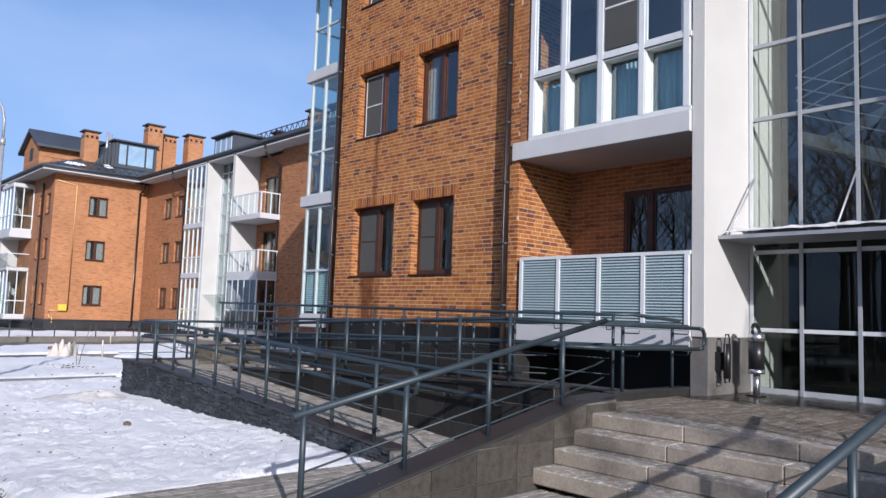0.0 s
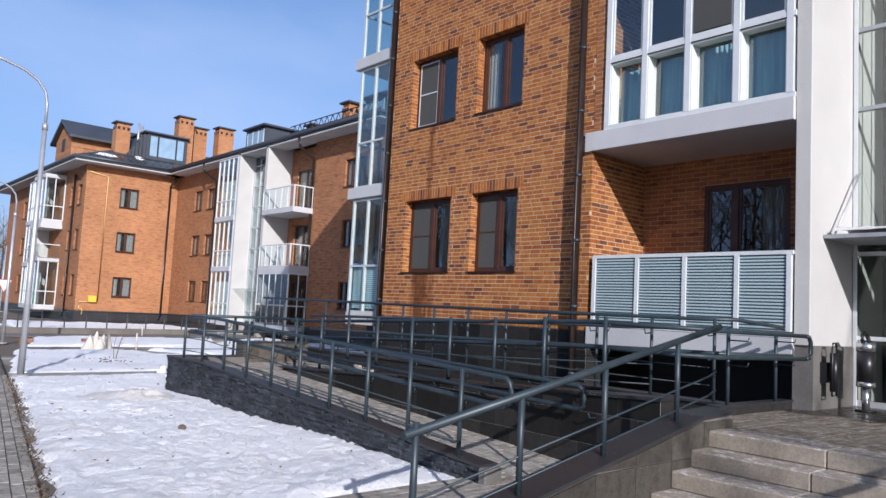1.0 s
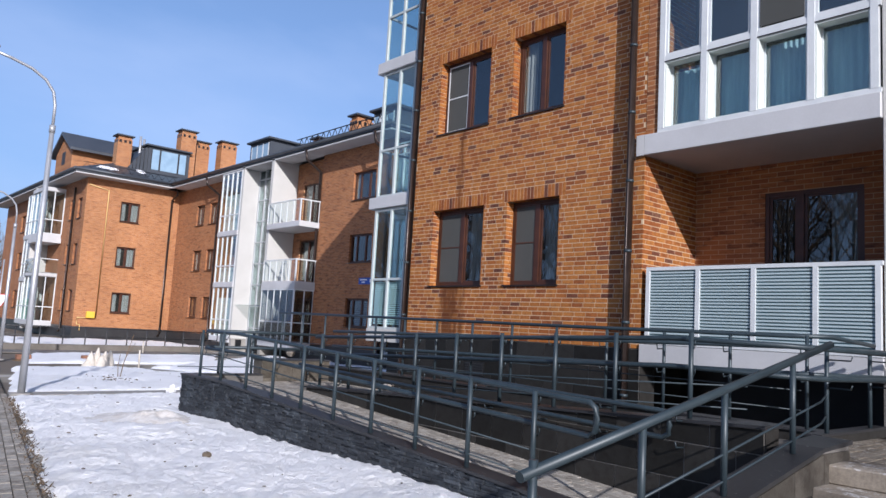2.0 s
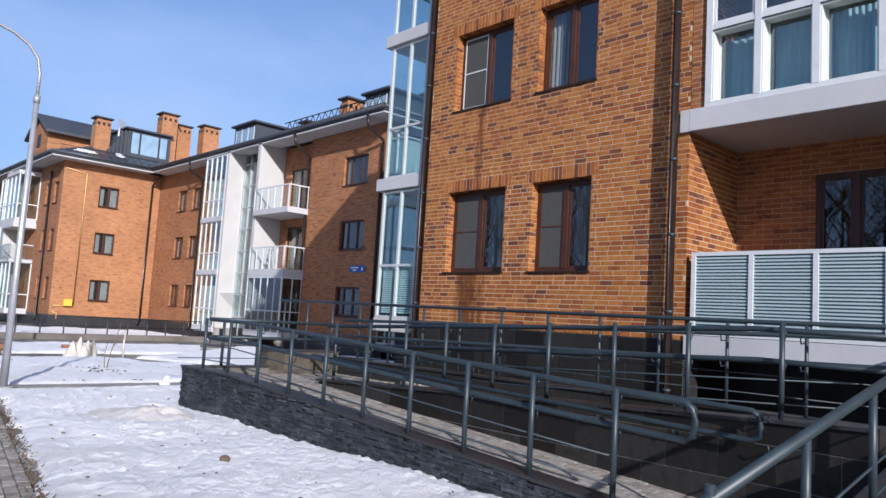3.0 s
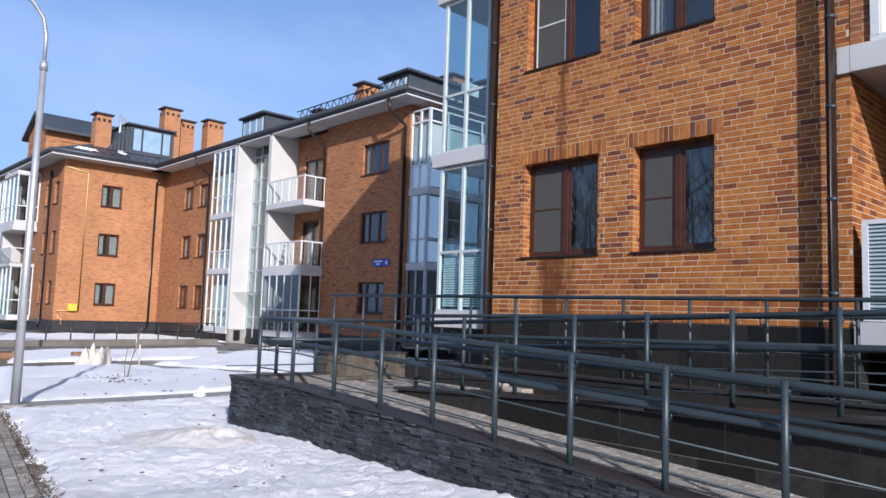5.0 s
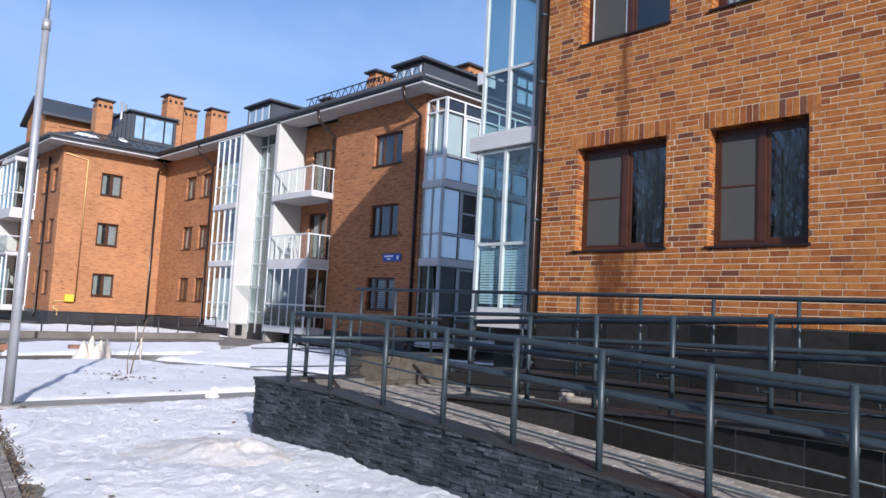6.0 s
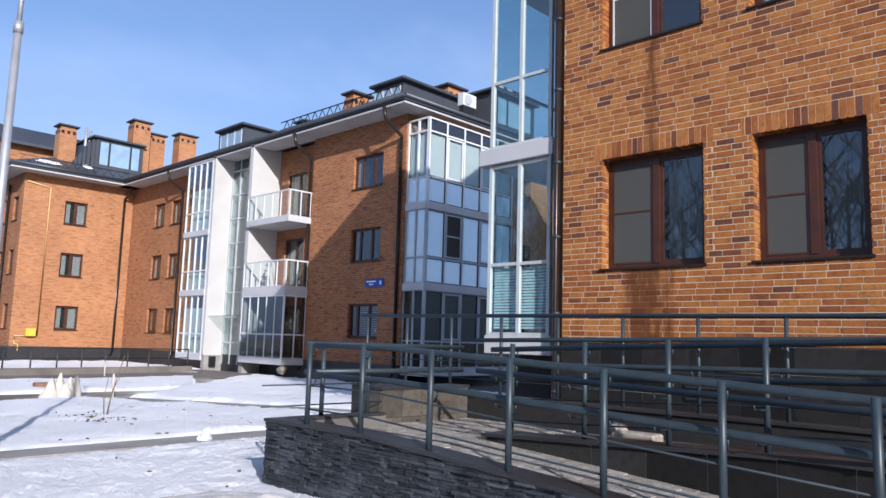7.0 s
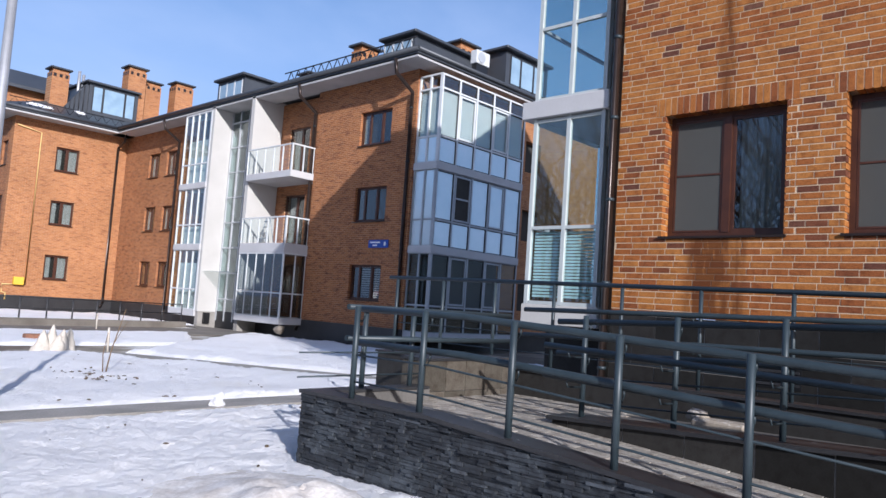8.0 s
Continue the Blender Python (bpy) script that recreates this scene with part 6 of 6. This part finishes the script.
for c in range(n):
    z0 = BASE + c * COURSE
    x = FX - (c % 2) * 0.13 - rng.choice((0, 0.06))
    while x < 10.75:
        a, b = max(x, FX + 0.032), min(x + LONG, 10.75)
        x += LONG + J
        if b - a > 0.02:
            boxes.append((a, b, 8.2 + rng.uniform(-0.002, 0.002), 8.24, z0, z0 + COURSE - J))
lay("brick", "brickwork", boxes, lambda b: False, BRICK_MESH, M_BRICKS, wall_side, "clinker bricks of the loggia side wall")

# dark tiles
TILE_MESH = unit("tile", M_TILE, 0.0)


def tiles_x(x0, x1, ya, yb, za, top, w, h):
    out, row, z = [], 0, za
    while z < max(top(ya), top(yb)) - 0.02:
        y = ya - (row % 2) * w / 2
        while y < yb:
            a, b = max(ya, y), min(yb, y + w - 0.01)
            t = min(z + h - 0.009, top((a + b) / 2))
            if b - a > 0.03 and t - z > 0.02:
                out.append((x0 + rng.uniform(0, 0.002), x1, a, b, z, t))
            y += w
        z += h
        row += 1
    return out


base_parent = [o for o in near.children if o.name.startswith("base_wall")][0]
lay("tile", "tiles", tiles_x(FX - 0.008, FX - 0.001, 8.2, 13.7, -0.1, lambda y: BASE - 0.012, 0.6, 0.3), lambda b: True, TILE_MESH, M_TILES, base_parent, "")
ret = [o for o in ramp_way.children if o.name.startswith("retaining_wall")][0]
lay("tile", "tiles", tiles_x(6.316, 6.324, 5.0, 12.39, -0.06, lambda y: ret_top(y) - 0.032, 0.5, 0.33), lambda b: True, TILE_MESH, M_TILES, ret, "")
blk = [o for o in ramp_way.children if o.name.startswith("end_block")][0]
bx = [(a, b, 13.886, 13.899, z, z + 0.294) for z in (0.2, 0.5) for a, b in ((6.32, 6.614), (6.62, 6.914), (6.92, 7.214), (7.22, 7.514), (7.52, 7.7))] + [(6.306, 6.319, 13.9, 14.2, z, z + 0.294) for z in (0.2, 0.5)]
lay("tile", "tiles", bx, lambda b: True, unit("tile", piece("brown granite tile", [(0, (0.07, 0.062, 0.05)), (1, (0.12, 0.105, 0.085))], 0.4, False), 0.0), M_TILES, blk, "")
ck = [o for o in cheek.children if o.name.startswith("core")][0]
M_CHEEKTILE = piece("grey stone tile", [(0, (0.042, 0.038, 0.032)), (1, (0.075, 0.067, 0.057))], 0.6, False)
for k in range(7):
    a = 3.0 + k * 0.53
    for z0, z1 in ((-0.04, 0.1), (0.11, 0.4), (0.41, 0.7)):
        e = min(a + 0.522, 6.7)
        ta, tb = (min(z1, 0.07 + (u - 2.95) * 0.197) for u in (a, e))
        if tb - z0 > 0.02:
            part("tile", prism(bmesh.new(), [(a, z0), (e, z0), (e, tb), (a, max(ta, z0 + 0.004))], "y", 4.452, 4.469), M_CHEEKTILE, ck)

# split slate on the outer ramp wall
bx, z, row = [], -0.06, 0
while z < 0.56:
    h = rng.choice((0.016, 0.021, 0.027, 0.034))
    y = 6.05 - rng.uniform(0, 0.2)
    while y < 13.95:
        w = rng.choice((0.06, 0.09, 0.12, 0.16, 0.2)) * rng.uniform(0.85, 1.15)
        a, b = max(6.05, y), min(13.95, y + w - 0.003)
        t = min(z + h - 0.002, wall_top((a + b) / 2) - 0.032)
        if b - a > 0.02 and t - z > 0.008:
            bx.append((4.912 + rng.uniform(-0.016, 0.018), 4.937, a, b, z, t))
        y += w
    z += h
ow = [o for o in ramp_way.children if o.name.startswith("outer_wall")][0]
lay("slate", "slates", bx, lambda b: b[2] > 9.5, unit("slate", M_SLATE, 0.0), M_SLATES, ow, "split dark slate cladding")
bx = []
z = -0.06
while z < 0.5:
    h = rng.choice((0.036, 0.046, 0.055))
    x = 4.93
    while x < 6.3:
        w = rng.uniform(0.1, 0.3)
        bx.append((x, min(x + w - 0.003, 6.3), 13.95, 13.965 + rng.uniform(0, 0.012), z, min(z + h - 0.002, 0.54)))
        x += w
    z += h
ew = [o for o in ramp_way.children if o.name.startswith("end_wall")][0]
lay("slate", "slates", bx, lambda b: False, unit("slate", M_SLATE, 0.0), M_SLATES, ew, "split dark slate cladding")


# pavers
def pavers(parent, x0, x1, y0, y1, zf, keep, chosen, along="y", size=(0.2, 0.1), frosted=False, lean=0.0):
    """Pavers laid in running bond; zf gives the height, keep says where they lie."""
    v, f, count = [], [], 0
    mesh = RIME_MESH if frosted else PAVER_MESH
    lw, sw = size
    i = 0
    u = x0 if along == "y" else y0
    while u < (x1 if along == "y" else y1):
        t = (y0 if along == "y" else x0) - (i % 2) * lw / 2
        while t < (y1 if along == "y" else x1):
            a, b = (u, t) if along == "y" else (t, u)
            dx, dy = (sw, lw) if along == "y" else (lw, sw)
            cx, cy = a + dx / 2, b + dy / 2
            t += lw
            if not keep(cx, cy):
                continue
            z = zf(cx, cy) + rng.uniform(-0.003, 0.003)
            sl = (zf(cx, cy + 0.1) - zf(cx, cy - 0.1)) / 0.2
            if count < 300 and chosen(cx, cy):
                ob = new("paver", mesh)
                ob.parent = parent
                ob.matrix_basis = Matrix.Translation((cx + lean * (cy - 8.0), cy, z - 0.01)) @ Matrix.Rotation(-math.atan(lean), 4, "Z") @ Matrix.Rotation(math.atan(sl), 4, "X") @ Matrix.Diagonal((dx - 0.011, dy - 0.011, 0.04, 1))
                count += 1
            else:
                k = len(v)
                for ex in (-1, 1):
                    for ey in (-1, 1):
                        px, py = cx + ex * (dx / 2 - 0.0055), cy + ey * (dy / 2 - 0.0055)
                        px += lean * (py - 8.0)
                        v += [(px, py, z - 0.03 + sl * (py - cy)), (px, py, z + 0.01 + sl * (py - cy))]
                f += [tuple(k + q for q in quad) for quad in QUADS]
        u += sw
        i += 1
    me = bpy.data.meshes.new("paving")
    me.from_pydata(v, [], f)
    me.update()
    me.materials.append(M_RPAVERS if frosted else M_PAVERS)
    ob = new("paving", me)
    ob.parent = parent
    tagged(ob, "grey concrete pavers", kind="stuff")


PAVER_MESH = unit("paver", M_PAVER, 0.0)
RIME_MESH = unit("paver", M_RPAVER, 0.0)
pavers(walkway, 1.56 - 4.3, 1.5, -3.0, 17.0, lambda x, y: gz(y), lambda x, y: True, lambda x, y: 8.5 < y < 10.6 and x > 0.1, lean=0.166)
pavers(forecourt, 0.0, 5.35, -1.5, 6.28, lambda x, y: gz(y), lambda x, y: x > kerb_x(y) and not (2.85 < x and (4.45 < y < 4.77 or 1.04 < y < 1.36)), lambda x, y: 4.9 < y < 6.2 and 2.5 < x < 4.2, "x")
ll = [o for o in ramp_way.children if o.name.startswith("lower_lane")][0]
pavers(ll, 5.14, 6.3, 6.0, 13.8, lambda x, y: 0.0656 * (y - 6.0) + 0.002 if y < 12.4 else 0.424, lambda x, y: True, lambda x, y: 9.0 < y < 11.8)
ld = [o for o in ramp_way.children if o.name.startswith("landing")][0]
pavers(ld, 6.33, 7.68, 12.42, 13.88, lambda x, y: 0.424, lambda x, y: True, lambda x, y: False)
pavers(platform, 6.7, GX - 0.1, 0.25, 4.92, lambda x, y: PZ - 0.012, lambda x, y: not (y > 4.7 and x > 9.1), lambda x, y: 3.0 < y < 4.8 and x < 8.2, "x", frosted=True)
